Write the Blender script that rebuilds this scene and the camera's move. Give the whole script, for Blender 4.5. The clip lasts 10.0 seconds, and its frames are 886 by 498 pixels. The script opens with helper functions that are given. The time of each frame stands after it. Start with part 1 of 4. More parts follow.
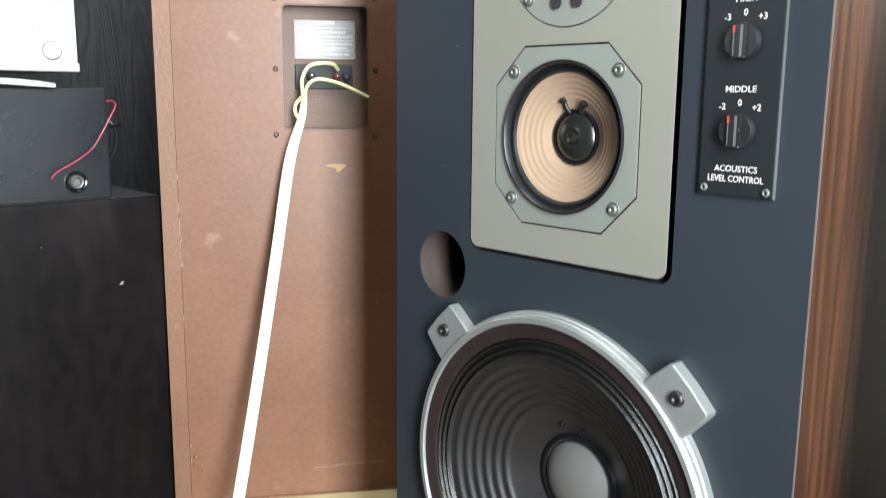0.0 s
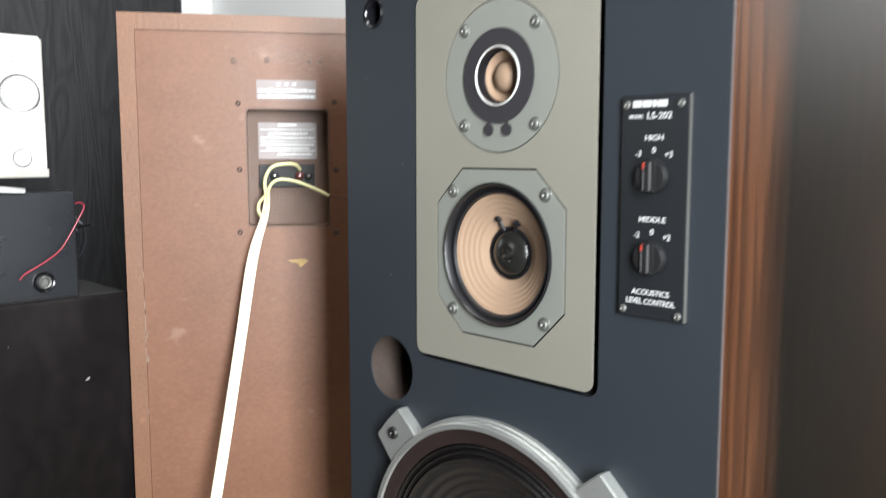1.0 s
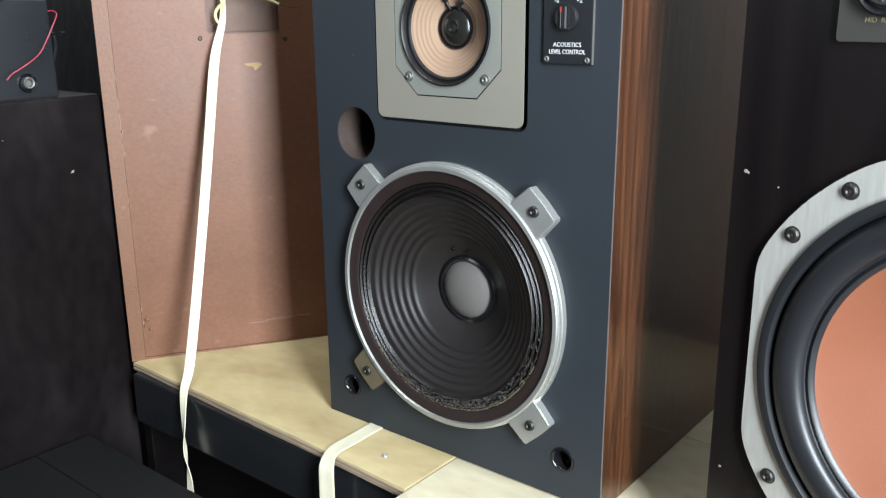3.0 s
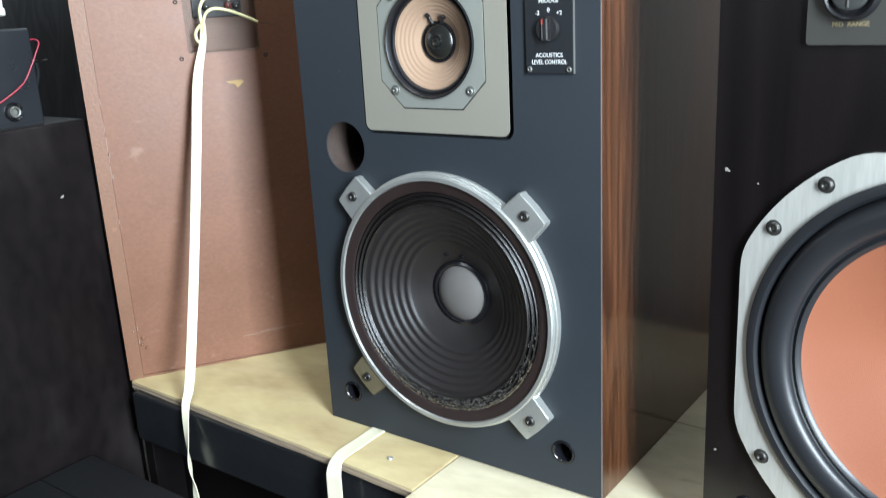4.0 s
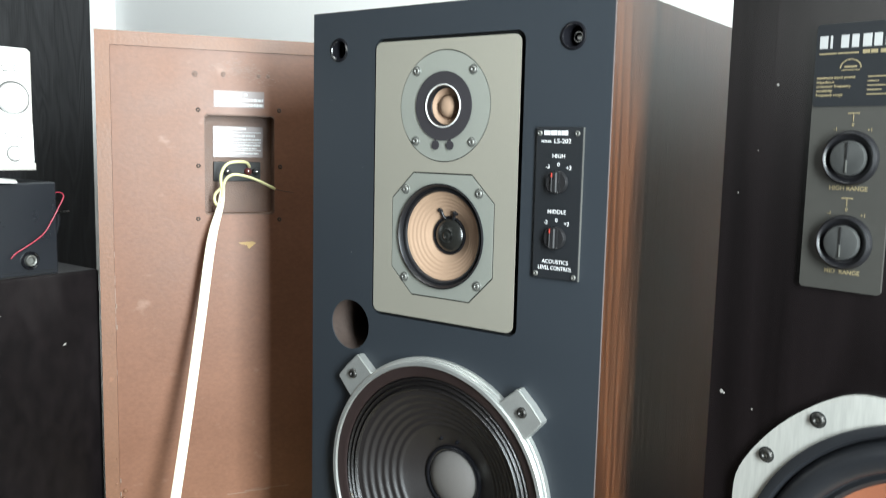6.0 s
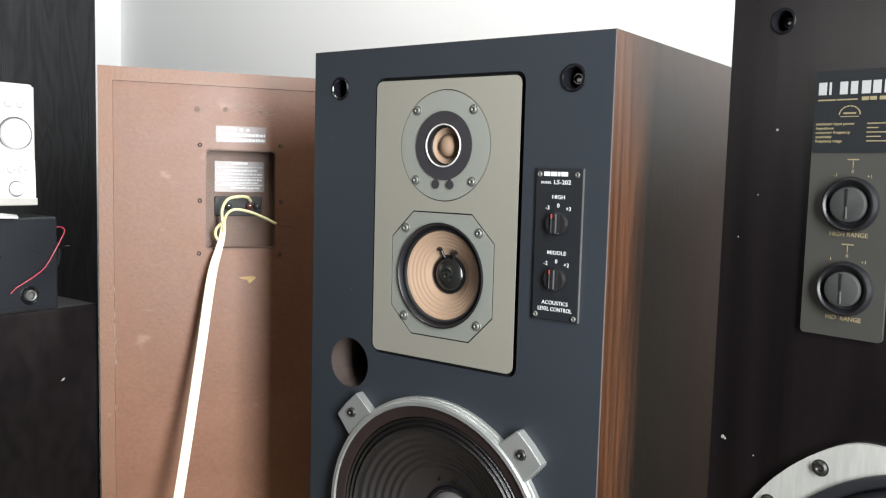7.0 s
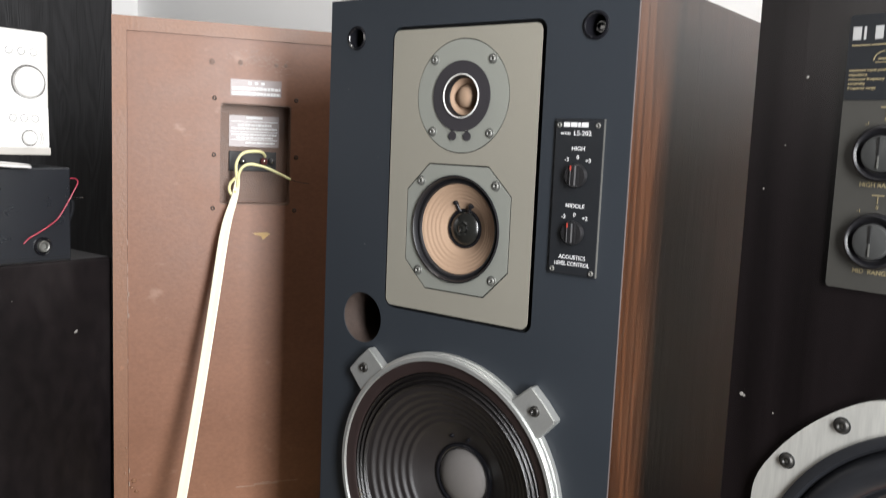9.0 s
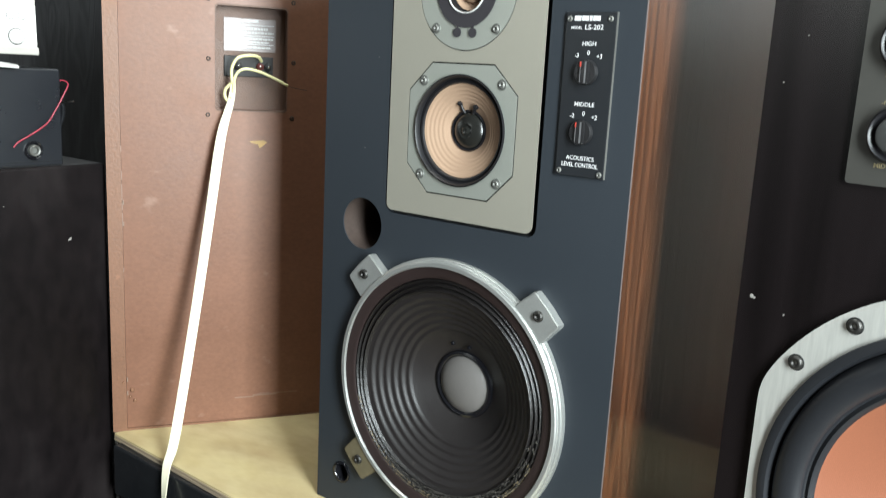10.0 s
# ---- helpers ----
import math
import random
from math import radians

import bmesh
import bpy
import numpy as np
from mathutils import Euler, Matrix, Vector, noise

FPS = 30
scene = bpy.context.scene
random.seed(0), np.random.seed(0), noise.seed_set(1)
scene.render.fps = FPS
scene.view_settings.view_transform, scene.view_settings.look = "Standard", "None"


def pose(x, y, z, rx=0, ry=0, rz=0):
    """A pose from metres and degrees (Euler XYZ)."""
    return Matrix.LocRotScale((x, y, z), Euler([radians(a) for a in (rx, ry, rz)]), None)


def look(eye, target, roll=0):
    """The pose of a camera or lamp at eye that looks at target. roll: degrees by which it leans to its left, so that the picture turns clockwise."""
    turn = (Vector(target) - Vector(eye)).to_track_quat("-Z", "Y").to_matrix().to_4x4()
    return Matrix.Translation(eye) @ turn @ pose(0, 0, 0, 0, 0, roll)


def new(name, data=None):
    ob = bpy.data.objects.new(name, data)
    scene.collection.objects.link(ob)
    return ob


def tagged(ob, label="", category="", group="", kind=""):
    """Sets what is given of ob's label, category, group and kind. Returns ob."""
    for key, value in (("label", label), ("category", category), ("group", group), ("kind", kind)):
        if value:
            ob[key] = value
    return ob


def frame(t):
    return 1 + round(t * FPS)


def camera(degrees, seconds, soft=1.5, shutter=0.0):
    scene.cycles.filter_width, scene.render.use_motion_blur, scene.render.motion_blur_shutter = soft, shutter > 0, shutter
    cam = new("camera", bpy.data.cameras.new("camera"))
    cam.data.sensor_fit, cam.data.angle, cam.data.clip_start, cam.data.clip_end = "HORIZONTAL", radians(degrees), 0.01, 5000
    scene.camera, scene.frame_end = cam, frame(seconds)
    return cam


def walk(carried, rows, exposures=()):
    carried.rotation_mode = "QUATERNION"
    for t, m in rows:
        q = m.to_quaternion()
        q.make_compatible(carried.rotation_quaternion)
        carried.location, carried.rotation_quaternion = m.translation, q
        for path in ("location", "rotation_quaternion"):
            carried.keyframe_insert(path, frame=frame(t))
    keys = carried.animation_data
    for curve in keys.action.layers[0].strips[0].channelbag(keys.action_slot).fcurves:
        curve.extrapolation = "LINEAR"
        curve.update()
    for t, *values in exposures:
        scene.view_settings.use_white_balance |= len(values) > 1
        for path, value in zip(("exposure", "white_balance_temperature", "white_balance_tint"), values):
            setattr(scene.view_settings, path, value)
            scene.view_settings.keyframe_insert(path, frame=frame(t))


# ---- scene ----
cam = camera(54.6, 10.0, 1.2, 0.4)
PATH = [
    (0, (0.593, -0.497, 0.495), (-0.844, 0.849, 0.144), 0.5),
    (0.5, (0.598, -0.465, 0.511), (-0.881, 0.854, 0.236), 0.8),
    (1, (0.638, -0.49, 0.544), (-0.795, 0.888, 0.322), 0.0),
    (1.5, (0.711, -0.591, 0.582), (-0.63, 0.883, 0.41), -0.3),
    (2, (0.74, -0.656, 0.553), (-0.551, 0.853, 0.314), 0.8),
    (2.5, (0.732, -0.679, 0.498), (-0.506, 0.829, 0.059), 1.1),
    (2.7, (0.732, -0.678, 0.482), (-0.495, 0.824, -0.007), 0.6),
    (3.8, (0.729, -0.705, 0.493), (-0.432, 0.821, -0.077), -3.2),
    (4, (0.729, -0.714, 0.502), (-0.427, 0.824, -0.045), -3.1),
    (4.5, (0.736, -0.735, 0.511), (-0.414, 0.83, 0.035), -2.3),
    (5, (0.741, -0.744, 0.515), (-0.409, 0.841, 0.106), -1.1),
    (5.5, (0.732, -0.739, 0.533), (-0.423, 0.859, 0.197), 0.1),
    (6, (0.726, -0.731, 0.563), (-0.444, 0.873, 0.32), 1.3),
    (6.2, (0.729, -0.732, 0.567), (-0.445, 0.873, 0.348), 1.6),
    (7.5, (0.725, -0.721, 0.583), (-0.461, 0.88, 0.406), 1.3),
    (8, (0.725, -0.72, 0.587), (-0.467, 0.877, 0.415), 1.4),
    (8.5, (0.725, -0.721, 0.582), (-0.478, 0.867, 0.4), 2.1),
    (9, (0.719, -0.714, 0.554), (-0.486, 0.864, 0.309), 2.4),
    (9.5, (0.713, -0.707, 0.541), (-0.482, 0.862, 0.208), 2.7),
    (10, (0.704, -0.702, 0.523), (-0.473, 0.864, 0.119), 3.0),
]
TONE = [(0.0, 0.08, 6120, 3), (0.5, -0.08, 6200, 4), (1.0, -0.08, 6380, 8), (1.5, -0.11, 6430, 8), (2.0, -0.31, 6400, 7), (2.5, -0.25, 6280, 7), (3.8, 0.05, 5780, 4),
        (4.5, 0.06, 5790, 2), (5.5, 0.07, 5950, 0), (6.0, 0.05, 6150, 2), (7.5, -0.31, 6500, 10), (8.0, -0.30, 6500, 10), (8.5, -0.35, 6500, 10), (9.0, -0.43, 6600, 12), (9.5, -0.25, 6400, 7), (10.0, -0.05, 6220, 2)]
walk(cam, [(t, look(eye, target, roll)) for t, eye, target, roll in PATH], TONE)

# world, sun and large lights
world = bpy.data.worlds.new("sky")
scene.world = world
world.use_nodes = True
wn, wl = world.node_tree.nodes, world.node_tree.links
sky = wn.new("ShaderNodeTexSky")
sky.sky_type, sky.sun_disc = "NISHITA", False
sky.sun_elevation, sky.sun_rotation = radians(35), radians(200)
wl.new(sky.outputs[0], wn["Background"].inputs[0])
wn["Background"].inputs[1].default_value = 0.12

WIN_Y0, WIN_Y1, WIN_Z0, WIN_Z1, ROOM_X1 = -0.99, -0.49, 0.12, 1.60, 1.55


def area_lamp(name, eye, target, w, h, watts, colour):
    data = bpy.data.lights.new(name, "AREA")
    data.shape, data.size, data.size_y, data.energy, data.color = "RECTANGLE", w, h, watts, colour
    ob = new(name, data)
    ob.matrix_world = look(eye, target)
    return ob


area_lamp("window_daylight", (ROOM_X1 - 0.03, (WIN_Y0 + WIN_Y1) / 2, (WIN_Z0 + WIN_Z1) / 2),
          (0.0, (WIN_Y0 + WIN_Y1) / 2, (WIN_Z0 + WIN_Z1) / 2), WIN_Y1 - WIN_Y0 - 0.1, WIN_Z1 - WIN_Z0 - 0.1, 110, (0.95, 0.98, 1.0))

# Unseen ceiling lamp added as overhead fill for boards and back wall.
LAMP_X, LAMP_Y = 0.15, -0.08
area_lamp("overhead_fill_lamp", (LAMP_X, LAMP_Y, 1.70), (LAMP_X, LAMP_Y, 0.0), 0.44, 0.44, 11.5, (1.0, 0.98, 0.94))
# Unseen high window, added for the sheen on the black loudspeaker's front.
area_lamp("high_window_sheen_lamp", (-1.55, -3.73, 1.285), (-1.55, 0.0, 1.285), 1.2, 0.57, 12, (1.0, 0.975, 0.94))


# materials
def mat(name, base, rough=0.5, metal=0.0, vary=0.25, scale=6.0, fine=120.0, bump=0.15, stretch=(1, 1, 1),
        alt=None, rough_vary=0.12, coat=0.0, spec=0.5, marks=0.0, mark_colour=(0.5, 0.48, 0.45), mark_scale=38.0):
    """Surface with stains at one scale, grain at another, uneven gloss and fine relief."""
    m = bpy.data.materials.new(name)
    m.use_nodes = True
    nt = m.node_tree
    n, l = nt.nodes, nt.links
    b = n["Principled BSDF"]
    co = n.new("ShaderNodeTexCoord")
    mp = n.new("ShaderNodeMapping")
    mp.inputs["Scale"].default_value = stretch
    l.new(co.outputs["Object"], mp.inputs[0])
    big, small = n.new("ShaderNodeTexNoise"), n.new("ShaderNodeTexNoise")
    big.inputs["Scale"].default_value, big.inputs["Detail"].default_value = scale, 5
    small.inputs["Scale"].default_value, small.inputs["Detail"].default_value = fine, 4
    for t in (big, small):
        l.new(mp.outputs[0], t.inputs["Vector"])
    alt = alt or tuple(c * (1 - vary) for c in base)
    ramp = n.new("ShaderNodeValToRGB")
    ramp.color_ramp.elements[0].position, ramp.color_ramp.elements[1].position = 0.3, 0.7
    ramp.color_ramp.elements[0].color, ramp.color_ramp.elements[1].color = (*alt, 1), (*base, 1)
    add = n.new("ShaderNodeMath")
    add.operation = "MULTIPLY_ADD"
    l.new(small.outputs["Fac"], add.inputs[0])
    add.inputs[1].default_value = 0.5
    half = n.new("ShaderNodeMath")
    half.operation = "MULTIPLY"
    l.new(big.outputs["Fac"], half.inputs[0])
    half.inputs[1].default_value = 0.5
    l.new(half.outputs[0], add.inputs[2])
    l.new(add.outputs[0], ramp.inputs[0])
    colour = ramp.outputs[0]
    if marks:
        v = n.new("ShaderNodeTexNoise")
        v.inputs["Scale"].default_value, v.inputs["Detail"].default_value = mark_scale, 6
        l.new(mp.outputs[0], v.inputs["Vector"])
        r2 = n.new("ShaderNodeMapRange")
        r2.inputs["From Min"].default_value, r2.inputs["From Max"].default_value = 0.72 - marks, 0.80
        r2.clamp = True
        l.new(v.outputs["Fac"], r2.inputs[0])
        mx = n.new("ShaderNodeMix")
        mx.data_type = "RGBA"
        l.new(r2.outputs[0], mx.inputs["Factor"])
        l.new(colour, mx.inputs["A"])
        mx.inputs["B"].default_value = (*mark_colour, 1)
        colour = mx.outputs["Result"]
    l.new(colour, b.inputs["Base Color"])
    rr = n.new("ShaderNodeMapRange")
    rr.inputs["To Min"].default_value, rr.inputs["To Max"].default_value = max(0.02, rough - rough_vary), min(1, rough + rough_vary)
    l.new(big.outputs["Fac"], rr.inputs[0])
    l.new(rr.outputs[0], b.inputs["Roughness"])
    b.inputs["Metallic"].default_value = metal
    b.inputs["Specular IOR Level"].default_value = spec
    b.inputs["Coat Weight"].default_value = coat
    if bump:
        bp = n.new("ShaderNodeBump")
        bp.inputs["Strength"].default_value, bp.inputs["Distance"].default_value = bump, 0.001
        l.new(small.outputs["Fac"], bp.inputs["Height"])
        l.new(bp.outputs[0], b.inputs["Normal"])
    return m


def wood(name, light, dark, rough=0.4, rings=9.0, grain=260.0, long_axis=2, bump=0.2, warp=1.6, spec=0.5, along=0.16):
    """Wood grain running along one axis: warped growth rings and fine pores."""
    m = bpy.data.materials.new(name)
    m.use_nodes = True
    n, l = m.node_tree.nodes, m.node_tree.links
    b = n["Principled BSDF"]
    co, mp, mp2 = n.new("ShaderNodeTexCoord"), n.new("ShaderNodeMapping"), n.new("ShaderNodeMapping")
    s, s2 = [1, 1, 1], [1, 1, 1]
    s[long_axis], s2[long_axis] = along, 0.03
    mp.inputs["Scale"].default_value, mp2.inputs["Scale"].default_value = s, s2
    l.new(co.outputs["Object"], mp.inputs[0])
    l.new(co.outputs["Object"], mp2.inputs[0])
    base = n.new("ShaderNodeTexNoise")
    base.inputs["Scale"].default_value, base.inputs["Detail"].default_value, base.inputs["Distortion"].default_value = rings, 2, warp * 0.3
    l.new(mp.outputs[0], base.inputs["Vector"])
    mul = n.new("ShaderNodeMath")
    mul.operation = "MULTIPLY"
    l.new(base.outputs["Fac"], mul.inputs[0])
    mul.inputs[1].default_value = 14.0
    fr = n.new("ShaderNodeMath")
    fr.operation = "PINGPONG"
    l.new(mul.outputs[0], fr.inputs[0])
    fr.inputs[1].default_value = 1.0
    pores = n.new("ShaderNodeTexNoise")
    pores.inputs["Scale"].default_value, pores.inputs["Detail"].default_value = grain, 3
    l.new(mp2.outputs[0], pores.inputs["Vector"])
    mixv = n.new("ShaderNodeMath")
    mixv.operation = "MULTIPLY_ADD"
    l.new(fr.outputs[0], mixv.inputs[0])
    mixv.inputs[1].default_value = 0.55
    sc = n.new("ShaderNodeMath")
    sc.operation = "MULTIPLY"
    l.new(pores.outputs["Fac"], sc.inputs[0])
    sc.inputs[1].default_value = 0.6
    l.new(sc.outputs[0], mixv.inputs[2])
    ramp = n.new("ShaderNodeValToRGB")
    ramp.color_ramp.elements[0].position, ramp.color_ramp.elements[1].position = 0.2, 0.85
    ramp.color_ramp.elements[0].color, ramp.color_ramp.elements[1].color = (*dark, 1), (*light, 1)
    l.new(mixv.outputs[0], ramp.inputs[0])
    l.new(ramp.outputs[0], b.inputs["Base Color"])
    b.inputs["Roughness"].default_value = rough
    b.inputs["Specular IOR Level"].default_value = spec
    bp = n.new("ShaderNodeBump")
    bp.inputs["Strength"].default_value, bp.inputs["Distance"].default_value = bump, 0.001
    l.new(mixv.outputs[0], bp.inputs["Height"])
    l.new(bp.outputs[0], b.inputs["Normal"])
    return m


BAFFLE = mat("slate_vinyl", (0.0225, 0.0274, 0.0340), 0.52, vary=0.12, fine=900, bump=0.12, spec=0.35)
WALNUT = wood("walnut_veneer", (0.088, 0.0325, 0.0130), (0.022, 0.0078, 0.0034), spec=0.60, rough=0.16, rings=24, grain=480, bump=0.015, along=0.07)
TRIM = mat("pale_edge", (0.13, 0.112, 0.112), 0.5, vary=0.3, bump=0.05)
KHAKI = mat("champagne_metal", (0.315, 0.298, 0.250), 0.42, metal=0.35, vary=0.06, fine=700, bump=0.03, stretch=(1, 1, 1))
MATTE = mat("matt_black_plastic", (0.020, 0.019, 0.019), 0.6, vary=0.2, bump=0.1)
RED_CAP = mat("dull_red_cap", (0.11, 0.020, 0.018), 0.5, vary=0.2, bump=0.05)
BRIGHT = mat("bright_ring_metal", (0.62, 0.62, 0.60), 0.35, metal=0.2, vary=0.05, bump=0.0)
STEEL = mat("worn_steel", (0.42, 0.42, 0.40), 0.4, metal=0.5, vary=0.2, bump=0.05)
PLATE = mat("grey_green_metal", (0.325, 0.335, 0.300), 0.40, metal=0.45, vary=0.06, fine=600, bump=0.03)
BRAND_INK = mat("silver_print", (0.36, 0.36, 0.355), 0.4, vary=0.05, bump=0)
KNOB_STRIPE = mat("grey_stripe", (0.17, 0.17, 0.175), 0.35, metal=0.4, vary=0.1, bump=0)
GAP = mat("black_gap", (0.003, 0.003, 0.003), 0.7, vary=0.2, bump=0.05)
DIAL_EDGE = mat("dark_dial_gap", (0.10, 0.095, 0.09), 0.5, vary=0.1, bump=0)
RUSTY = mat("dull_brown_screw", (0.07, 0.052, 0.042), 0.55, metal=0.4, vary=0.3, bump=0.1)
PHENOL = mat("dark_olive_dome", (0.013, 0.0132, 0.0118), 0.22, vary=0.2, bump=0.03)
RUBBER = mat("black_rubber", (0.010, 0.0098, 0.0115), 0.36, vary=0.3, bump=0.05, fine=300)
GLOSS = mat("gloss_black_plastic", (0.008, 0.008, 0.010), 0.14, vary=0.2, bump=0.0, rough_vary=0.04)
FELT = mat("charcoal_felt", (0.035, 0.032, 0.036), 0.9, vary=0.3, fine=1400, bump=0.3, spec=0.2)
CHROME = mat("polished_chrome", (0.85, 0.85, 0.84), 0.15, metal=1.0, vary=0.05, bump=0.0, rough_vary=0.05)
WELL = mat("dark_well_rim", (0.155, 0.158, 0.145), 0.45, metal=0.4, vary=0.25, fine=500, bump=0.05)
SCREW = mat("dull_steel", (0.20, 0.20, 0.185), 0.5, metal=0.6, vary=0.35, fine=500, bump=0.1)
DARK_SCREW = mat("blackened_steel", (0.05, 0.048, 0.045), 0.4, metal=0.7, vary=0.4, fine=500, bump=0.1)
TAN_CONE = mat("tan_paper", (0.33, 0.222, 0.150), 0.75, vary=0.12, scale=25, fine=900, bump=0.2, spec=0.3)
ALU = mat("cast_aluminium", (0.58, 0.59, 0.57), 0.33, metal=0.75, vary=0.14, scale=18, fine=500, bump=0.12)
GASKET = mat("brown_gasket", (0.021, 0.0115, 0.0108), 0.55, vary=0.35, scale=20, fine=400, bump=0.1)
CONE = mat("black_paper_cone", (0.015, 0.0125, 0.0125), 0.45, vary=0.25, scale=14, fine=700, bump=0.18, marks=0.02, mark_colour=(0.12, 0.10, 0.085))
DOPED = mat("doped_surround", (0.010, 0.0085, 0.0085), 0.34, vary=0.3, scale=30, fine=700, bump=0.5, marks=0.05, mark_colour=(0.20, 0.15, 0.09))
FRAY = mat("grey_fibre", (0.085, 0.078, 0.070), 0.7, vary=0.4, scale=60, bump=0.1)
GLUE = mat("old_glue", (0.21, 0.165, 0.10), 0.6, vary=0.3, scale=60, bump=0.3)
CAP = mat("grey_dust_cap", (0.135, 0.125, 0.118), 0.62, vary=0.2, scale=14, fine=900, bump=0.12)
PORT = mat("bare_chipboard", (0.056, 0.037, 0.029), 0.8, vary=0.4, scale=40, fine=300, bump=0.5)
PANEL = mat("black_enamel_plate", (0.014, 0.0155, 0.018), 0.40, vary=0.15, bump=0.03, spec=0.3)
KNOB = mat("satin_black_knob", (0.022, 0.0215, 0.023), 0.30, vary=0.2, bump=0.03, metal=0.3)
WHITE_INK = mat("white_print", (0.66, 0.66, 0.66), 0.5, vary=0.05, bump=0)
GOLD_INK = mat("gold_print", (0.25, 0.205, 0.115), 0.45, vary=0.1, bump=0)
RED_INK = mat("red_print", (0.40, 0.045, 0.03), 0.5, vary=0.05, bump=0)
BROWN = mat("brown_vinyl_board", (0.218, 0.103, 0.062), 0.44, spec=0.35, vary=0.28, scale=12, fine=260, bump=0.15, stretch=(0.7, 1, 1), marks=0.07, mark_colour=(0.27, 0.160, 0.115))
BROWN_EDGE = mat("brown_cabinet_edge", (0.225, 0.108, 0.060), 0.48, vary=0.32, scale=14, fine=260, bump=0.3, marks=0.03, mark_colour=(0.33, 0.16, 0.09))
CUP = mat("brown_moulded_cup", (0.150, 0.085, 0.058), 0.5, vary=0.3, scale=60, fine=500, bump=0.8)
# Dark label's base is raised to pinkish, putting its sheen into the colour.
LABEL = mat("sheen_lifted_label", (0.20, 0.15, 0.14), 0.34, vary=0.2, bump=0.02)
CREAM = mat("cream_ribbon_plastic", (0.74, 0.70, 0.53), 0.45, vary=0.08, scale=20, bump=0.05)
YELLOWED = mat("yellowed_wire", (0.72, 0.68, 0.36), 0.45, vary=0.1, bump=0.05)
PLY = mat("birch_plywood", (0.70, 0.615, 0.36), 0.6, vary=0.3, alt=(0.49, 0.385, 0.18), scale=7, fine=26, bump=0.12, stretch=(0.5, 1, 1), mark_scale=12, marks=0.31, mark_colour=(0.30, 0.195, 0.090))
PLY_PALE = mat("bleached_plywood", (0.66, 0.60, 0.43), 0.6, vary=0.2, alt=(0.47, 0.41, 0.275), scale=6, fine=50, bump=0.2, stretch=(0.5, 1, 1), marks=0.06, mark_colour=(0.42, 0.36, 0.22))
PLY_EDGE = mat("plywood_edge", (0.46, 0.36, 0.25), 0.8, vary=0.5, scale=30, fine=90, bump=0.6, stretch=(0.4, 0.4, 9))
BLACK_GLOSS = mat("black_lacquer", (0.016, 0.017, 0.019), 0.22, vary=0.25, scale=10, bump=0.04)
BLACK_WOOD = wood("black_stained_ash", (0.0075, 0.0056, 0.0060), (0.0040, 0.0030, 0.0032), spec=0.40, rough=0.26, rings=10, grain=200, bump=0.08)
BLACK_SCUFFED = mat("scuffed_black_vinyl", (0.0098, 0.0070, 0.0074), 0.50, spec=0.14, vary=0.6, alt=(0.0022, 0.0016, 0.0018), scale=6, fine=60, bump=0.15, stretch=(1, 1, 0.5), rough_vary=0.2, mark_scale=7, marks=0.20, mark_colour=(0.026, 0.0215, 0.0215))
BLACK_SIDE = mat("black_brown_vinyl", (0.0105, 0.0078, 0.0082), 0.50, spec=0.22, vary=0.6, scale=5, fine=240, bump=0.15, stretch=(1, 1, 0.25))
WARDROBE = wood("black_brushed_oak", (0.0165, 0.0165, 0.0185), (0.003, 0.003, 0.004), rough=0.55, rings=14, grain=240, bump=0.7, warp=3)
BOX_BLACK = mat("black_box_vinyl", (0.014, 0.0155, 0.019), 0.30, vary=0.15, fine=500, bump=0.06, spec=0.55)
SILVER = mat("silver_white_plastic", (0.70, 0.69, 0.67), 0.35, vary=0.05, bump=0.02, metal=0.1)
DULL_LUG = mat("dull_yellow_lug", (0.20, 0.17, 0.105), 0.5, metal=0.4, vary=0.3, scale=40, bump=0.1)
KNOB_GREY = mat("worn_grey_knob", (0.045, 0.046, 0.045), 0.38, vary=0.25, scale=40, bump=0.04)
SILVER_DARK = mat("grey_plastic_strip", (0.42, 0.40, 0.37), 0.4, vary=0.1, bump=0.02)
RED_WIRE = mat("red_wire", (0.34, 0.035, 0.06), 0.4, vary=0.15, bump=0)
BRUSHED = mat("brushed_frame_metal", (0.85, 0.845, 0.79), 0.29, metal=0.58, vary=0.28, scale=12, fine=300, bump=0.08, stretch=(1, 1, 0.12))
COPPER_CONE = mat("copper_woven_cone", (0.245, 0.087, 0.045), 0.5, vary=0.16, scale=6, fine=900, bump=0.06)
GREY_RUBBER = mat("grey_rubber_roll", (0.0165, 0.0175, 0.0205), 0.38, vary=0.25, scale=12, fine=400, bump=0.06)
PLATE_DARK = mat("dark_olive_plate", (0.062, 0.060, 0.054), 0.40, vary=0.12, bump=0.05, metal=0.3)
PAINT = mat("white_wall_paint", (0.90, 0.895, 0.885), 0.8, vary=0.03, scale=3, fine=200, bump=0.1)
# Unseen walls and ceiling: dark base holds down the bounced light.
DIM = mat("dark_unseen_room", (0.10, 0.098, 0.095), 0.85, vary=0.08, scale=3, fine=200, bump=0.1)
FLOORING = wood("brown_floor_boards", (0.10, 0.065, 0.042), (0.06, 0.038, 0.024), rough=0.5, rings=4, grain=90, long_axis=0)
WORN_EDGE = mat("worn_brown_edge", (0.30, 0.22, 0.17), 0.7, vary=0.3, bump=0.2)
LIGHTER_TOP = mat("lighter_black_top", (0.036, 0.035, 0.036), 0.62, vary=0.3, scale=8, fine=160, bump=0.1)
WORN_LINE = mat("faint_scrape", (0.245, 0.145, 0.102), 0.5, vary=0.3, bump=0.1)
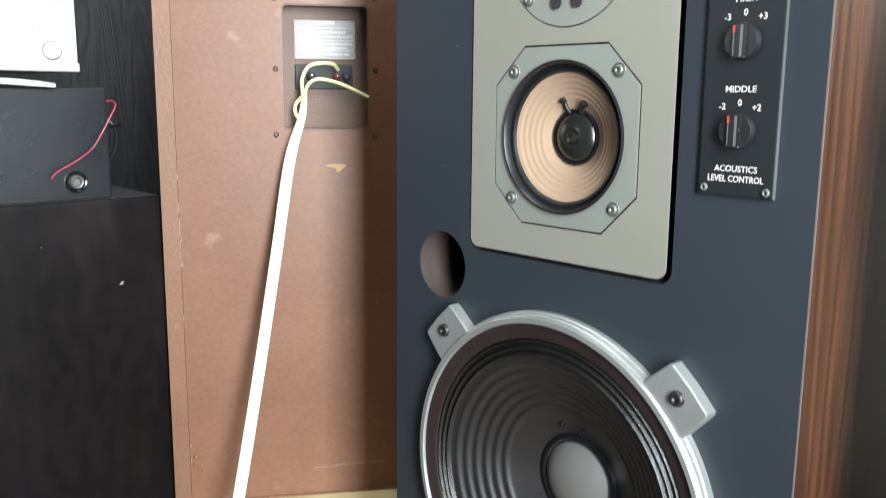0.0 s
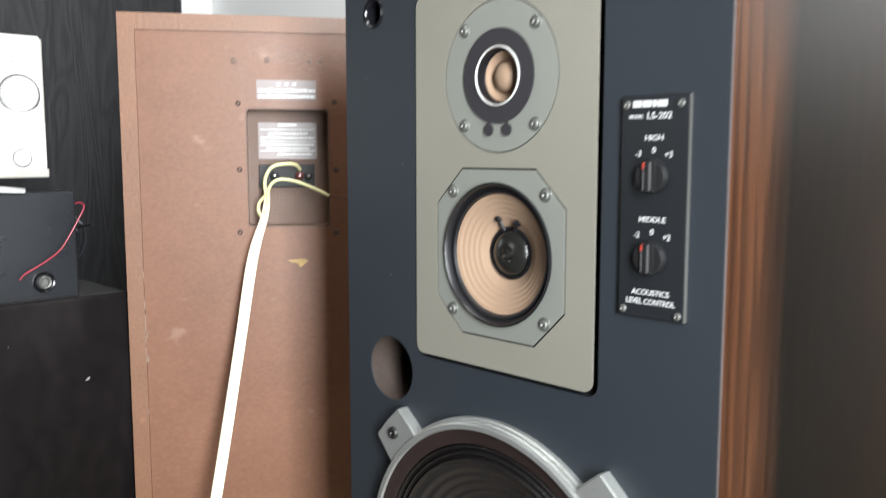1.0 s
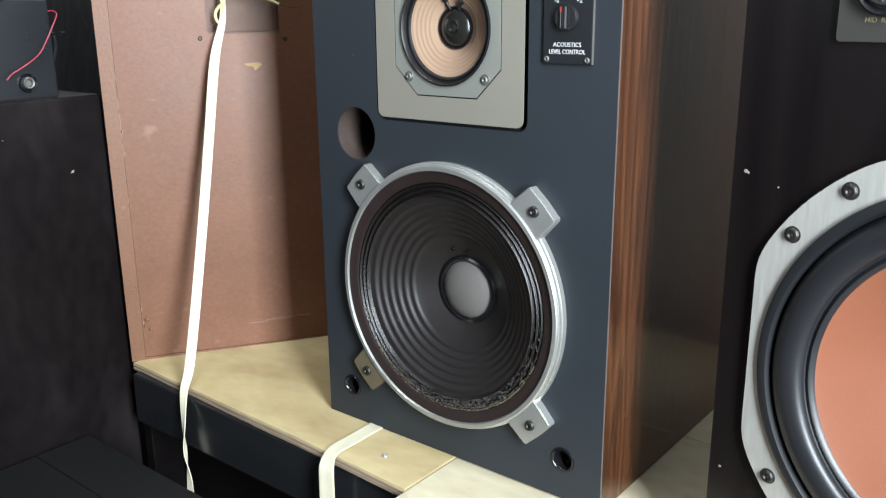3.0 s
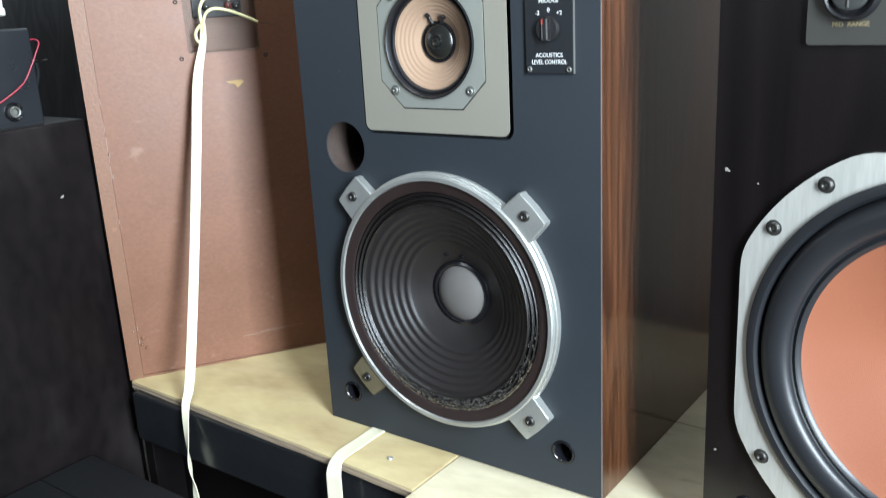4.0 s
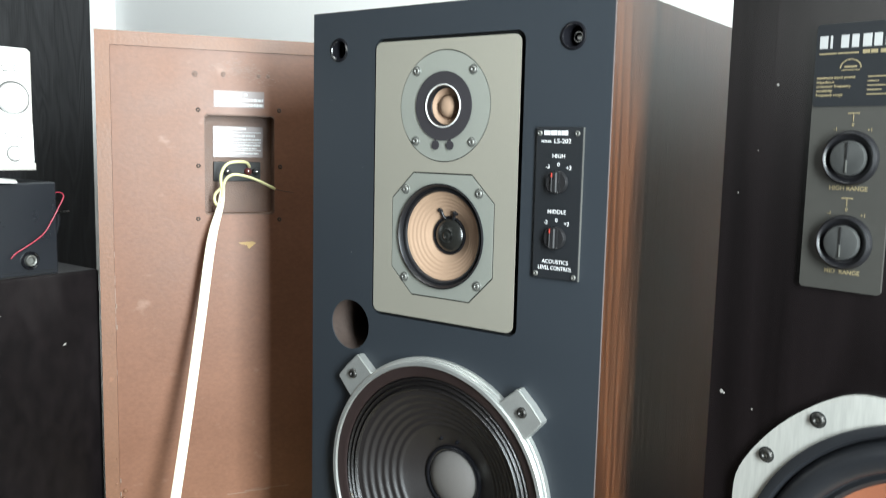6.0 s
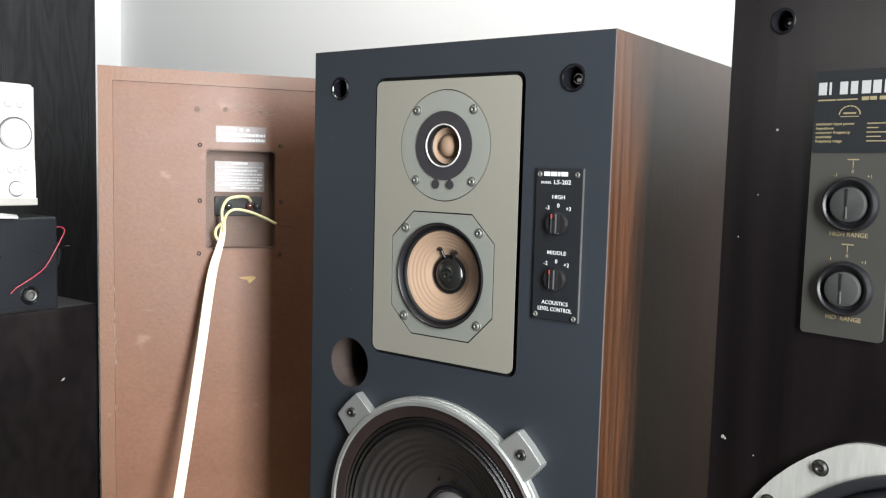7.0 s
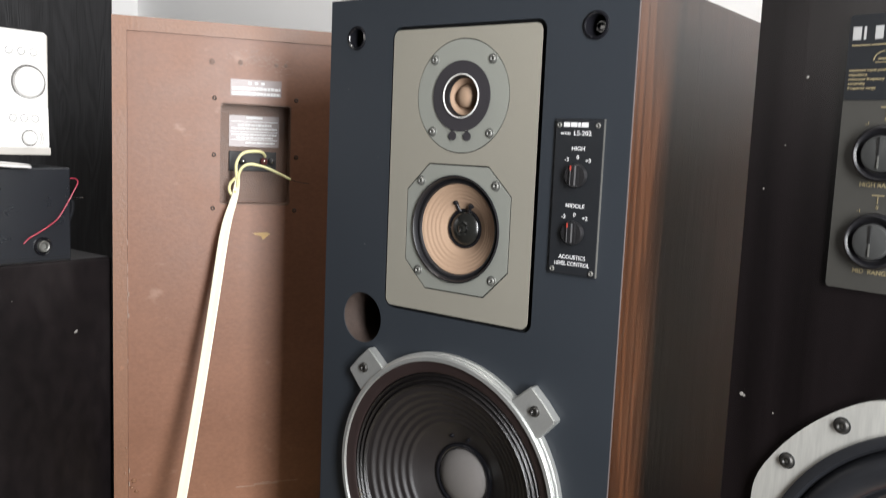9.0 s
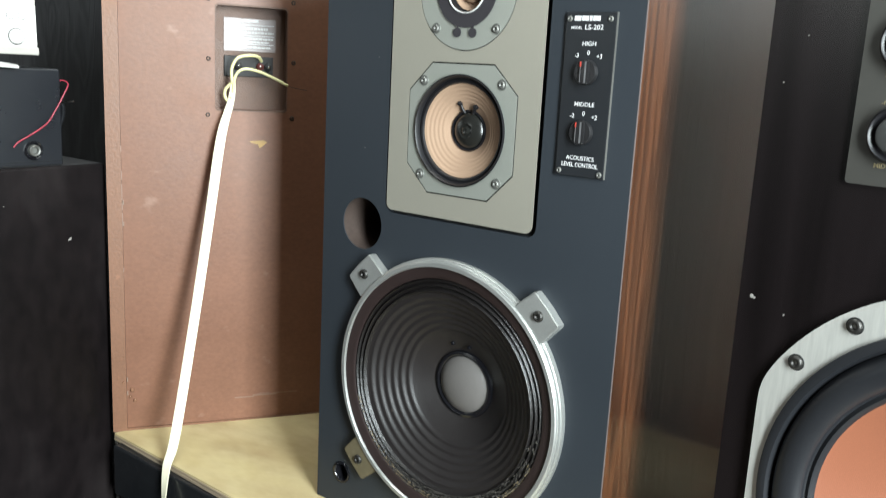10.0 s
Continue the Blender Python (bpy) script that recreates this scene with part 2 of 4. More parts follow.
SCUFF = mat("pale_scuff", (0.285, 0.180, 0.135), 0.5, vary=0.3, bump=0.1)
GLAZE = mat("dried_glue", (0.24, 0.125, 0.075), 0.25, vary=0.2, bump=0.05)
CHIP = mat("bare_chip", (0.27, 0.255, 0.235), 0.7, vary=0.3, bump=0.2)
TAPE = mat("old_tape", (0.52, 0.34, 0.13), 0.6, vary=0.3, scale=60, bump=0.2)
GREY_CAB = mat("dark_grey_board", (0.0105, 0.0108, 0.0118), 0.6, spec=0.22, vary=0.3, scale=6, fine=200, bump=0.1, stretch=(0.2, 1, 1))


# building helpers: a front lies in the plane of x and z and looks towards -y
def part(name, bm, material, parent, label="", smooth=False):
    me = bpy.data.meshes.new(name)
    bmesh.ops.recalc_face_normals(bm, faces=bm.faces)
    bm.to_mesh(me)
    bm.free()
    me.materials.append(material)
    if smooth:
        me.shade_smooth()
        me.set_sharp_from_angle(angle=radians(38))
    ob = new(name, me)
    ob.parent = parent
    if label:
        tagged(ob, label)
    return ob


def thing(name, m, label, category, group="", kind=""):
    ob = new(name)
    ob.empty_display_size = 0.05
    ob.matrix_world = m
    return tagged(ob, label, category, group, kind)


def box(x0, x1, y0, y1, z0, z1, bevel=0.0, bm=None, segments=2):
    bm = bm or bmesh.new()
    made = bmesh.ops.create_cube(bm, size=1, matrix=Matrix.Translation(((x0 + x1) / 2, (y0 + y1) / 2, (z0 + z1) / 2)) @ Matrix.Diagonal((x1 - x0, y1 - y0, z1 - z0, 1)))
    if bevel:
        edges = {e for v in made["verts"] for e in v.link_edges}
        bmesh.ops.bevel(bm, geom=list(edges), offset=bevel, segments=segments, profile=0.5, affect="EDGES")
    return bm


def lathe(prof, cx=0.0, cz=0.0, seg=72, bm=None, wobble=0.0):
    """Turn a profile of (radius, y) about the axis through (cx, cz) along y."""
    bm = bm or bmesh.new()
    rows = []
    for r, y in prof:
        if r < 1e-6:
            rows.append([bm.verts.new((cx, y, cz))])
        else:
            rows.append([bm.verts.new((cx + r * math.cos(a) * (1 + wobble * math.sin(3 * a)), y, cz + r * math.sin(a)))
                         for a in (2 * math.pi * k / seg for k in range(seg))])
    for p, q in zip(rows, rows[1:]):
        for k in range(seg):
            j = (k + 1) % seg
            if len(p) == 1 and len(q) == 1:
                continue
            if len(p) == 1:
                bm.faces.new((p[0], q[k], q[j]))
            elif len(q) == 1:
                bm.faces.new((p[k], q[0], p[j]))
            else:
                bm.faces.new((p[k], q[k], q[j], p[j]))
    return bm


def circle(cx, cz, r, seg=64):
    return [(cx + r * math.cos(2 * math.pi * k / seg), cz + r * math.sin(2 * math.pi * k / seg)) for k in range(seg)]


def rounded(x0, x1, z0, z1, r, seg=8):
    pts = []
    for cx, cz, a0 in ((x1 - r, z1 - r, 0), (x0 + r, z1 - r, 90), (x0 + r, z0 + r, 180), (x1 - r, z0 + r, 270)):
        pts += [(cx + r * math.cos(radians(a0 + 90 * k / seg)), cz + r * math.sin(radians(a0 + 90 * k / seg))) for k in range(seg + 1)]
    return pts


def octagon(cx, cz, h, cut):
    k = h - cut
    return [(cx + a, cz + b) for a, b in ((k, h), (-k, h), (-h, k), (-h, -k), (-k, -h), (k, -h), (h, -k), (h, k))]


def grow(pts, cx, cz, d):
    out = []
    for x, z in pts:
        r = math.hypot(x - cx, z - cz)
        out.append((x + (x - cx) / r * d, z + (z - cz) / r * d))
    return out


def sheet(outer, holes, y0, y1, bm=None):
    """A plate with holes, its face at y0 and its back at y1."""
    bm = bm or bmesh.new()
    edges = []
    for loop in (outer, *holes):
        vs = [bm.verts.new((x, y0, z)) for x, z in loop]
        edges += [bm.edges.new((vs[k], vs[(k + 1) % len(vs)])) for k in range(len(vs))]
    faces = [f for f in bmesh.ops.triangle_fill(bm, edges=edges, use_beauty=True)["geom"] if isinstance(f, bmesh.types.BMFace)]
    made = bmesh.ops.extrude_face_region(bm, geom=faces, use_keep_orig=True)["geom"]
    bmesh.ops.translate(bm, verts=[v for v in made if isinstance(v, bmesh.types.BMVert)], vec=(0, y1 - y0, 0))
    return bm


def tube(points, r, seg=10, bm=None, flat=1.0):
    """A round cord through points, smoothed."""
    bm = bm or bmesh.new()
    pts = smooth_line(points)
    rings = []
    for k, p in enumerate(pts):
        d = (pts[min(k + 1, len(pts) - 1)] - pts[max(k - 1, 0)]).normalized()
        side = d.cross(Vector((0.31, -0.83, 0.47))).normalized()
        up = side.cross(d)
        rings.append([bm.verts.new(p + r * (math.cos(a) * side + flat * math.sin(a) * up)) for a in (2 * math.pi * j / seg for j in range(seg))])
    for p, q in zip(rings, rings[1:]):
        for j in range(seg):
            bm.faces.new((p[j], q[j], q[(j + 1) % seg], p[(j + 1) % seg]))
    bm.faces.new(rings[0])
    bm.faces.new(rings[-1][::-1])
    return bm


def smooth_line(points, steps=8):
    pts = [Vector(p) for p in points]
    out = []
    for k in range(len(pts) - 1):
        a, b, c, d = pts[max(k - 1, 0)], pts[k], pts[k + 1], pts[min(k + 2, len(pts) - 1)]
        for j in range(steps):
            t = j / steps
            out.append(0.5 * (2 * b + (c - a) * t + (2 * a - 5 * b + 4 * c - d) * t * t + (3 * b - a - 3 * c + d) * t ** 3))
    return out + [pts[-1]]


def ribbon(rows, thick=0.0016):
    """A flat cable through rows of (point, half-width vector)."""
    bm = bmesh.new()
    mids, halves = smooth_line([r[0] for r in rows]), smooth_line([r[1] for r in rows])
    rings = []
    for k, (p, h) in enumerate(zip(mids, halves)):
        d = (mids[min(k + 1, len(mids) - 1)] - mids[max(k - 1, 0)]).normalized()
        nrm = d.cross(h).normalized() * thick / 2
        rings.append([bm.verts.new(p + s * h + t * nrm) for s, t in ((-1, -0.6), (-0.85, -1), (-0.1, -0.7), (0.1, -0.7), (0.85, -1), (1, -0.6), (1, 0.6), (0.85, 1), (0.1, 0.7), (-0.1, 0.7), (-0.85, 1), (-1, 0.6))])
    for p, q in zip(rings, rings[1:]):
        for j in range(12):
            bm.faces.new((p[j], q[j], q[(j + 1) % 12], p[(j + 1) % 12]))
    bm.faces.new(rings[0])
    bm.faces.new(rings[-1][::-1])
    return bm


def letters(body, x, z, size, y, material, parent, name="lettering", bold=0.0, align="CENTER", squash=1.0):
    cu = bpy.data.curves.new(name, "FONT")
    cu.body, cu.size, cu.align_x, cu.align_y, cu.offset, cu.extrude, cu.resolution_u = body, size, align, "CENTER", bold, 0.0002, 3
    tmp = new("tmp", cu)
    me = bpy.data.meshes.new_from_object(tmp.evaluated_get(bpy.context.evaluated_depsgraph_get()))
    bpy.data.objects.remove(tmp)
    me.transform(Matrix.Translation((x, y, z)) @ Matrix.Rotation(radians(90), 4, "X") @ Matrix.Diagonal((squash, 1, 1, 1)))
    me.name = name
    me.materials.clear()
    me.materials.append(material)
    ob = new(name, me)
    ob.parent = parent
    return ob


def bars(spans, y, material, parent, name="printed_bar", label=""):
    for x0, x1, z0, z1 in spans:
        part(name, box(x0, x1, y - 0.0002, y + 0.0004, z0, z1), material, parent, label)


def screw_mesh(r, material, name="screw"):
    """A pan-head screw with a cross recess, about the origin, head towards -y."""
    bm = lathe([(0, 0.25 * r), (0.30 * r, 0.2 * r), (0.36 * r, -0.42 * r), (0.55 * r, -0.50 * r), (0.80 * r, -0.42 * r), (0.95 * r, -0.15 * r), (r, 0.1 * r), (r, 0.6 * r)], seg=20)
    me = bpy.data.meshes.new(name)
    bmesh.ops.recalc_face_normals(bm, faces=bm.faces)
    bm.to_mesh(me)
    bm.free()
    me.materials.append(material)
    me.shade_smooth()
    return me


def put(name, me, parent, x, y, z, turn=0.0):
    ob = new(name, me)
    ob.parent = parent
    ob.matrix_local = pose(x, y, z, 0, turn, 0)
    return ob


NAIL = screw_mesh(0.0036, STEEL, "nail")
SCREW_S, SCREW_L, SCREW_D = screw_mesh(0.0040, SCREW), screw_mesh(0.0058, DARK_SCREW), screw_mesh(0.0034, RUSTY)

# room: white back walls, closed by unseen walls, ceiling and floor darkened against bounce
FLOOR_Z, CEIL_Z, X0, Y0, BACK_Y = -0.76, 1.75, -2.3, -3.7, 0.58


def structure(name, bm, material, label, category):
    ob = part(name, bm, material, None)
    return tagged(ob, label, category, kind="structure")


structure("floor", box(X0 - 0.1, ROOM_X1 + 0.2, Y0 - 0.1, BACK_Y + 0.1, FLOOR_Z - 0.05, FLOOR_Z), FLOORING, "brown wooden floor boards under the shelf", "floor")
structure("ceiling", box(X0 - 0.1, ROOM_X1 + 0.2, Y0 - 0.1, BACK_Y + 0.1, CEIL_Z, CEIL_Z + 0.05), DIM, "plain unseen ceiling kept dark to cut bounced light", "ceiling")
structure("wall_back", box(-1.28, ROOM_X1, BACK_Y, BACK_Y + 0.1, FLOOR_Z, CEIL_Z), PAINT, "plain white painted wall behind the loudspeakers", "wall")
structure("wall_pier", box(X0, -1.28, 0.47, BACK_Y + 0.1, FLOOR_Z, CEIL_Z), PAINT, "white painted wall pier beside the wardrobe", "wall")
structure("wall_left", box(X0 - 0.1, X0, Y0, BACK_Y + 0.1, FLOOR_Z, CEIL_Z), DIM, "plain unseen wall kept dark to cut bounced light", "wall")
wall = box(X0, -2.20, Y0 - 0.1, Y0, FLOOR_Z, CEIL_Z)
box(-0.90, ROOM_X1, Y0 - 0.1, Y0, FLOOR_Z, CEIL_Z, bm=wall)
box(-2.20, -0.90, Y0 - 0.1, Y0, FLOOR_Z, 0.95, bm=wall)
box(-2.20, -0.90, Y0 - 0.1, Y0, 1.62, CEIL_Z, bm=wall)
structure("wall_front", wall, DIM, "plain unseen wall kept dark, with the added high window", "wall")
# Frame of the added high window, out of view.
win2 = tagged(new("added_window_2"), "white frame of the unseen high window added for sheen", "window", kind="structure")
for x0, x1, z0, z1 in ((-2.20, -2.15, 0.95, 1.62), (-0.95, -0.90, 0.95, 1.62), (-2.15, -0.95, 0.95, 1.0), (-2.15, -0.95, 1.57, 1.62)):
    part("window_frame", box(x0, x1, Y0 - 0.07, Y0 - 0.02, z0, z1, 0.004), SILVER, win2)
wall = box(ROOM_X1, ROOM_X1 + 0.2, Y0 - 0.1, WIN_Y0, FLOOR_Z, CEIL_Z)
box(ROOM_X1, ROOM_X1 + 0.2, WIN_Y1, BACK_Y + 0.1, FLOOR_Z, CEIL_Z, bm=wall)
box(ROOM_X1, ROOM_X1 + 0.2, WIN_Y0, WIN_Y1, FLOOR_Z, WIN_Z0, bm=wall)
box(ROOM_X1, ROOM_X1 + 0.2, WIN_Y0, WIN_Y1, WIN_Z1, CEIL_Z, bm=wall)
structure("wall_right", wall, DIM, "plain unseen wall kept dark to cut bounced light", "wall")
win = tagged(new("window_1"), "white window frame in the side wall", "window", kind="structure")
for y0, y1, z0, z1 in ((WIN_Y0, WIN_Y0 + 0.05, WIN_Z0, WIN_Z1), (WIN_Y1 - 0.05, WIN_Y1, WIN_Z0, WIN_Z1), (WIN_Y0 + 0.05, WIN_Y1 - 0.05, WIN_Z0, WIN_Z0 + 0.05), (WIN_Y0 + 0.05, WIN_Y1 - 0.05, WIN_Z1 - 0.05, WIN_Z1)):
    part("window_frame", box(ROOM_X1 + 0.06, ROOM_X1 + 0.12, y0, y1, z0, z1, 0.004), SILVER, win)

# Fixture added round the overhead fill lamp, out of view.
cl = thing("added_ceiling_light", pose(LAMP_X, LAMP_Y, CEIL_Z), "unseen flat white ceiling light added above the loudspeakers for overhead fill", "lamp")
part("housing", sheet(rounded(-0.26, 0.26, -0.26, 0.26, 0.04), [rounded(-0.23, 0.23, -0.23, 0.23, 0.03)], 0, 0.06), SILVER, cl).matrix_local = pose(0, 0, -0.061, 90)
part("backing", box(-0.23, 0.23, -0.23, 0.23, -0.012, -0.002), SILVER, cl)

# tall black wardrobe: its side with brushed grain
w = thing("wardrobe", pose(0, 0, 0), "tall black wardrobe with brushed oak grain side", "wardrobe")
part("body", box(-1.78, -1.202, -0.14, 0.462, FLOOR_Z, 1.45, 0.003), WARDROBE, w)
part("door", box(-1.775, -1.21, -0.162, -0.142, FLOOR_Z + 0.06, 1.445, 0.003), WARDROBE, w)

# plywood shelf boards on a black table
tbl = thing("table", pose(0, 0, 0), "black lacquered table under the plywood boards", "table")
part("apron", box(-0.328, 1.35, -0.076, -0.052, -0.088, -0.0135, 0.003), BLACK_GLOSS, tbl)
part("table_top", box(-0.36, 1.35, -0.05, 0.52, -0.05, -0.0150, 0.002), BLACK_GLOSS, tbl)
# Black front and side sheets stand in for shade in the open underside.
part("underside_dark_front", box(-0.340, 1.27, 0.0, 0.02, FLOOR_Z, -0.052, 0.002), BLACK_SIDE, tbl)
part("underside_dark_side", box(-0.362, -0.342, -0.048, 0.465, FLOOR_Z, -0.052, 0.002), BLACK_SIDE, tbl)
part("back_panel", box(-0.36, 1.35, 0.47, 0.49, FLOOR_Z, -0.052, 0.002), BLACK_SIDE, tbl)
for x, y in ((1.28, -0.03), (-0.33, 0.42), (1.28, 0.42)):
    part("leg", box(x, x + 0.055, y, y + 0.045, FLOOR_Z, -0.052, 0.003), BLACK_SIDE, tbl)


def board(name, x0, x1, yf0, yf1, y1, z, sag, label, face=PLY):
    """A board whose front edge runs from yf0 to yf1 and whose far end sags; plies show on the edges."""
    ob = thing(name, pose(0, 0, 0), label, "board", "plywood boards")
    n, th, plies = 12, 0.012, 5
    for ply in range(plies):
        bm = bmesh.new()
        zt, zb = z - th * ply / plies, z - th * (ply + 1) / plies
        jut = (0.0, -0.0009, 0.0004, -0.0007, 0.0003)[ply]
        rows = []
        for k in range(n + 1):
            x = x0 + (x1 - x0) * k / n
            d = sag * max(0.0, -x / 0.36)
            yf = yf0 + (yf1 - yf0) * k / n + jut + 0.0008 * noise.noise((x * 40, ply * 7.1, z))
            rows.append([bm.verts.new(c) for c in ((x, yf, zt + d), (x, y1, zt + d), (x, y1, zb + d), (x, yf, zb + d))])
        for p, q in zip(rows, rows[1:]):
            for j in range(4):
                bm.faces.new((p[j], q[j], q[(j + 1) % 4], p[(j + 1) % 4]))
        bm.faces.new(rows[0])
        bm.faces.new(rows[-1][::-1])
        part("ply", bm, face if ply == 0 else PLY_EDGE, ob)
    return ob


b1 = board("plywood_board", -0.345, 0.197, -0.062, -0.0855, 0.50, 0.0, -0.006, "pale birch plywood board with stained top and rough edge")
b2 = board("plywood_board", 0.1995, 1.33, -0.104, -0.110, 0.204, -0.0015, 0.0, "bleached plywood board jutting forward under the loudspeakers", PLY_PALE)
b3 = board("plywood_board", 0.1995, 1.33, 0.2065, 0.2065, 0.50, -0.0015, 0.0, "bleached plywood board behind the jutting one", PLY_PALE)
put("nail", NAIL, b1, 0.135, -0.047, 0.0005).matrix_local = pose(0.135, -0.047, 0.0008, -90)
put("nail", NAIL, b2, 0.262, -0.082, 0.0).matrix_local = pose(0.262, -0.082, -0.0008, -90)


# loudspeakers
def grille_socket(parent, x, z, r=0.0135):
    s = part("grille_socket", lathe([(0.66 * r, 0.016), (0.66 * r, 0.004), (0.72 * r, 0.0), (0.82 * r, -0.0016), (0.95 * r, -0.0013), (r, 0.0), (r, 0.004)], x, z, 40), GLOSS, parent, "glossy black socket for the grille", True)
    part("socket_bottom", lathe([(0, 0.0135), (0.3 * r, 0.0130), (0.32 * r, 0.010), (0.36 * r, 0.010), (0.38 * r, 0.0145), (0.66 * r, 0.0155)], x, z, 24), GLOSS, s, "", True)
    return s


def ridged(r0, y0, r1, y1, ridges, amp, first=0.0, steps=6):
    """Profile from r0 inwards to r1 with round ridges."""
    pts = []
    n = ridges * steps
    for k in range(n + 1):
        t = k / n
        pts.append((r0 + (r1 - r0) * t, y0 + (y1 - y0) * t - amp * (0.5 - 0.5 * math.cos(2 * math.pi * ridges * t + first))))
    return pts


def woofer_blue(parent, cx, cz):
    frame_ = part("woofer", lathe([(0.1340, 0.012), (0.1370, -0.0105), (0.1379, -0.0125), (0.1418, -0.0125), (0.1430, -0.0115), (0.1432, -0.0085), (0.1446, -0.0080), (0.1446, -0.0045), (0.1460, -0.0040), (0.1462, 0.003)], cx, cz, 128), ALU, parent, "cast aluminium woofer frame with four lugs", True)
    for k, a in enumerate((44.5, 135.5, 224.5, 315.5)):
        ol = [(0.1400, -0.0225), (0.1440, -0.0228), (0.1500, -0.0226), (0.1690, -0.0212), (0.1712, -0.0195), (0.1722, 0.0), (0.1712, 0.0195), (0.1690, 0.0212), (0.1500, 0.0226), (0.1440, 0.0228), (0.1400, 0.0225)]
        lug = sheet(ol, [], -0.0105, 0.001)
        lug.normal_update()
        top = [e for e in lug.edges if all(v.co.y < -0.01 for v in e.verts) and any(abs(f.normal.y) < 0.5 for f in e.link_faces)]
        bmesh.ops.bevel(lug, geom=top, offset=0.0012, segments=2, affect="EDGES")
        bmesh.ops.transform(lug, matrix=Matrix.Translation((cx, 0, cz)) @ Matrix.Rotation(radians(-a), 4, "Y"), verts=lug.verts)
        part("lug", lug, DULL_LUG if k == 2 else ALU, frame_, "dull yellowish lug, darker than the other three" if k == 2 else "", True)
        r = 0.1585
        put("screw", SCREW_L, frame_, cx + r * math.cos(radians(a)), -0.0108, cz + r * math.sin(radians(a)), 23 * k)
    part("gasket", lathe([(0.1372, -0.0102), (0.1340, -0.0096), (0.1300, -0.0088), (0.1262, -0.0084), (0.1252, -0.0078), (0.1246, -0.0050)], cx, cz, 96), GASKET, frame_, "dull brown gasket ring", True)
    part("surround", lathe(ridged(0.1252, -0.0040, 0.1088, -0.0040, 3, 0.0040), cx, cz, 128), DOPED, frame_, "shiny doped cloth surround with frayed glue", True)
    prof = [(0.1096, -0.0046)] + ridged(0.1075, -0.0040, 0.0620, 0.0215, 6, 0.0014, 0.0, 8) + [(0.055, 0.0255), (0.048, 0.0294), (0.042, 0.0326), (0.037, 0.0350), (0.0335, 0.0365)]
    part("cone", lathe(prof, cx, cz, 128), CONE, frame_, "black ribbed paper cone", True)
    part("cap_ring", lathe([(0.0386, 0.0346), (0.0372, 0.0318), (0.0345, 0.0310), (0.0322, 0.0320), (0.0312, 0.0338)], cx, cz, 72), GLOSS, frame_, "", True)
    part("dust_cap", lathe([(0.0316, 0.0330), (0.029, 0.0302), (0.022, 0.0268), (0.014, 0.0248), (0.007, 0.0239), (0, 0.0236)], cx, cz, 64), CAP, frame_, "matt grey domed dust cap", True)
    crumbs, rnd = bmesh.new(), random.Random(8)
    for k in range(900):
        a = radians(rnd.uniform(196, 338))
        r, t = 0.1236 + rnd.uniform(-0.0026, 0.0010), rnd.uniform(0.00025, 0.0006)
        box(-t * rnd.uniform(1, 4), t, -t, t, -t, t, bm=crumbs)
        bmesh.ops.transform(crumbs, matrix=Matrix.Translation((cx + r * math.cos(a), -0.0052 - 0.002 * rnd.random(), cz + r * math.sin(a))) @ Matrix.Rotation(-a + radians(90) + rnd.uniform(-0.5, 0.5), 4, "Y"), verts=list(crumbs.verts)[-8:])
    fray = bmesh.new()
    for k in range(800):
        a = radians(rnd.gauss(282, 34))
        r, t = rnd.uniform(0.1120, 0.1245), rnd.uniform(0.0002, 0.00045)
        box(-t * rnd.uniform(1, 5), t, -t, t, -t, t, bm=fray)
        bmesh.ops.transform(fray, matrix=Matrix.Translation((cx + r * math.cos(a), -0.0066 - 0.0016 * rnd.random(), cz + r * math.sin(a))) @ Matrix.Rotation(-a + radians(90) + rnd.uniform(-0.6, 0.6), 4, "Y"), verts=list(fray.verts)[-8:])
    tagged(part("frayed_cloth", fray, FRAY, frame_, "grey frayed cloth fibres"), kind="stuff")
    tagged(part("frayed_glue", crumbs, GLUE, frame_, "yellowed crumbs of old glue"), kind="stuff")
    for dx in (-0.014, 0.008):
        part("lead_tag", lathe([(0, 0.0260), (0.0016, 0.0264), (0.0022, 0.0280), (0.0022, 0.0330)], cx + dx, cz + 0.0455, 12), GLOSS, frame_, "", True)
    return frame_


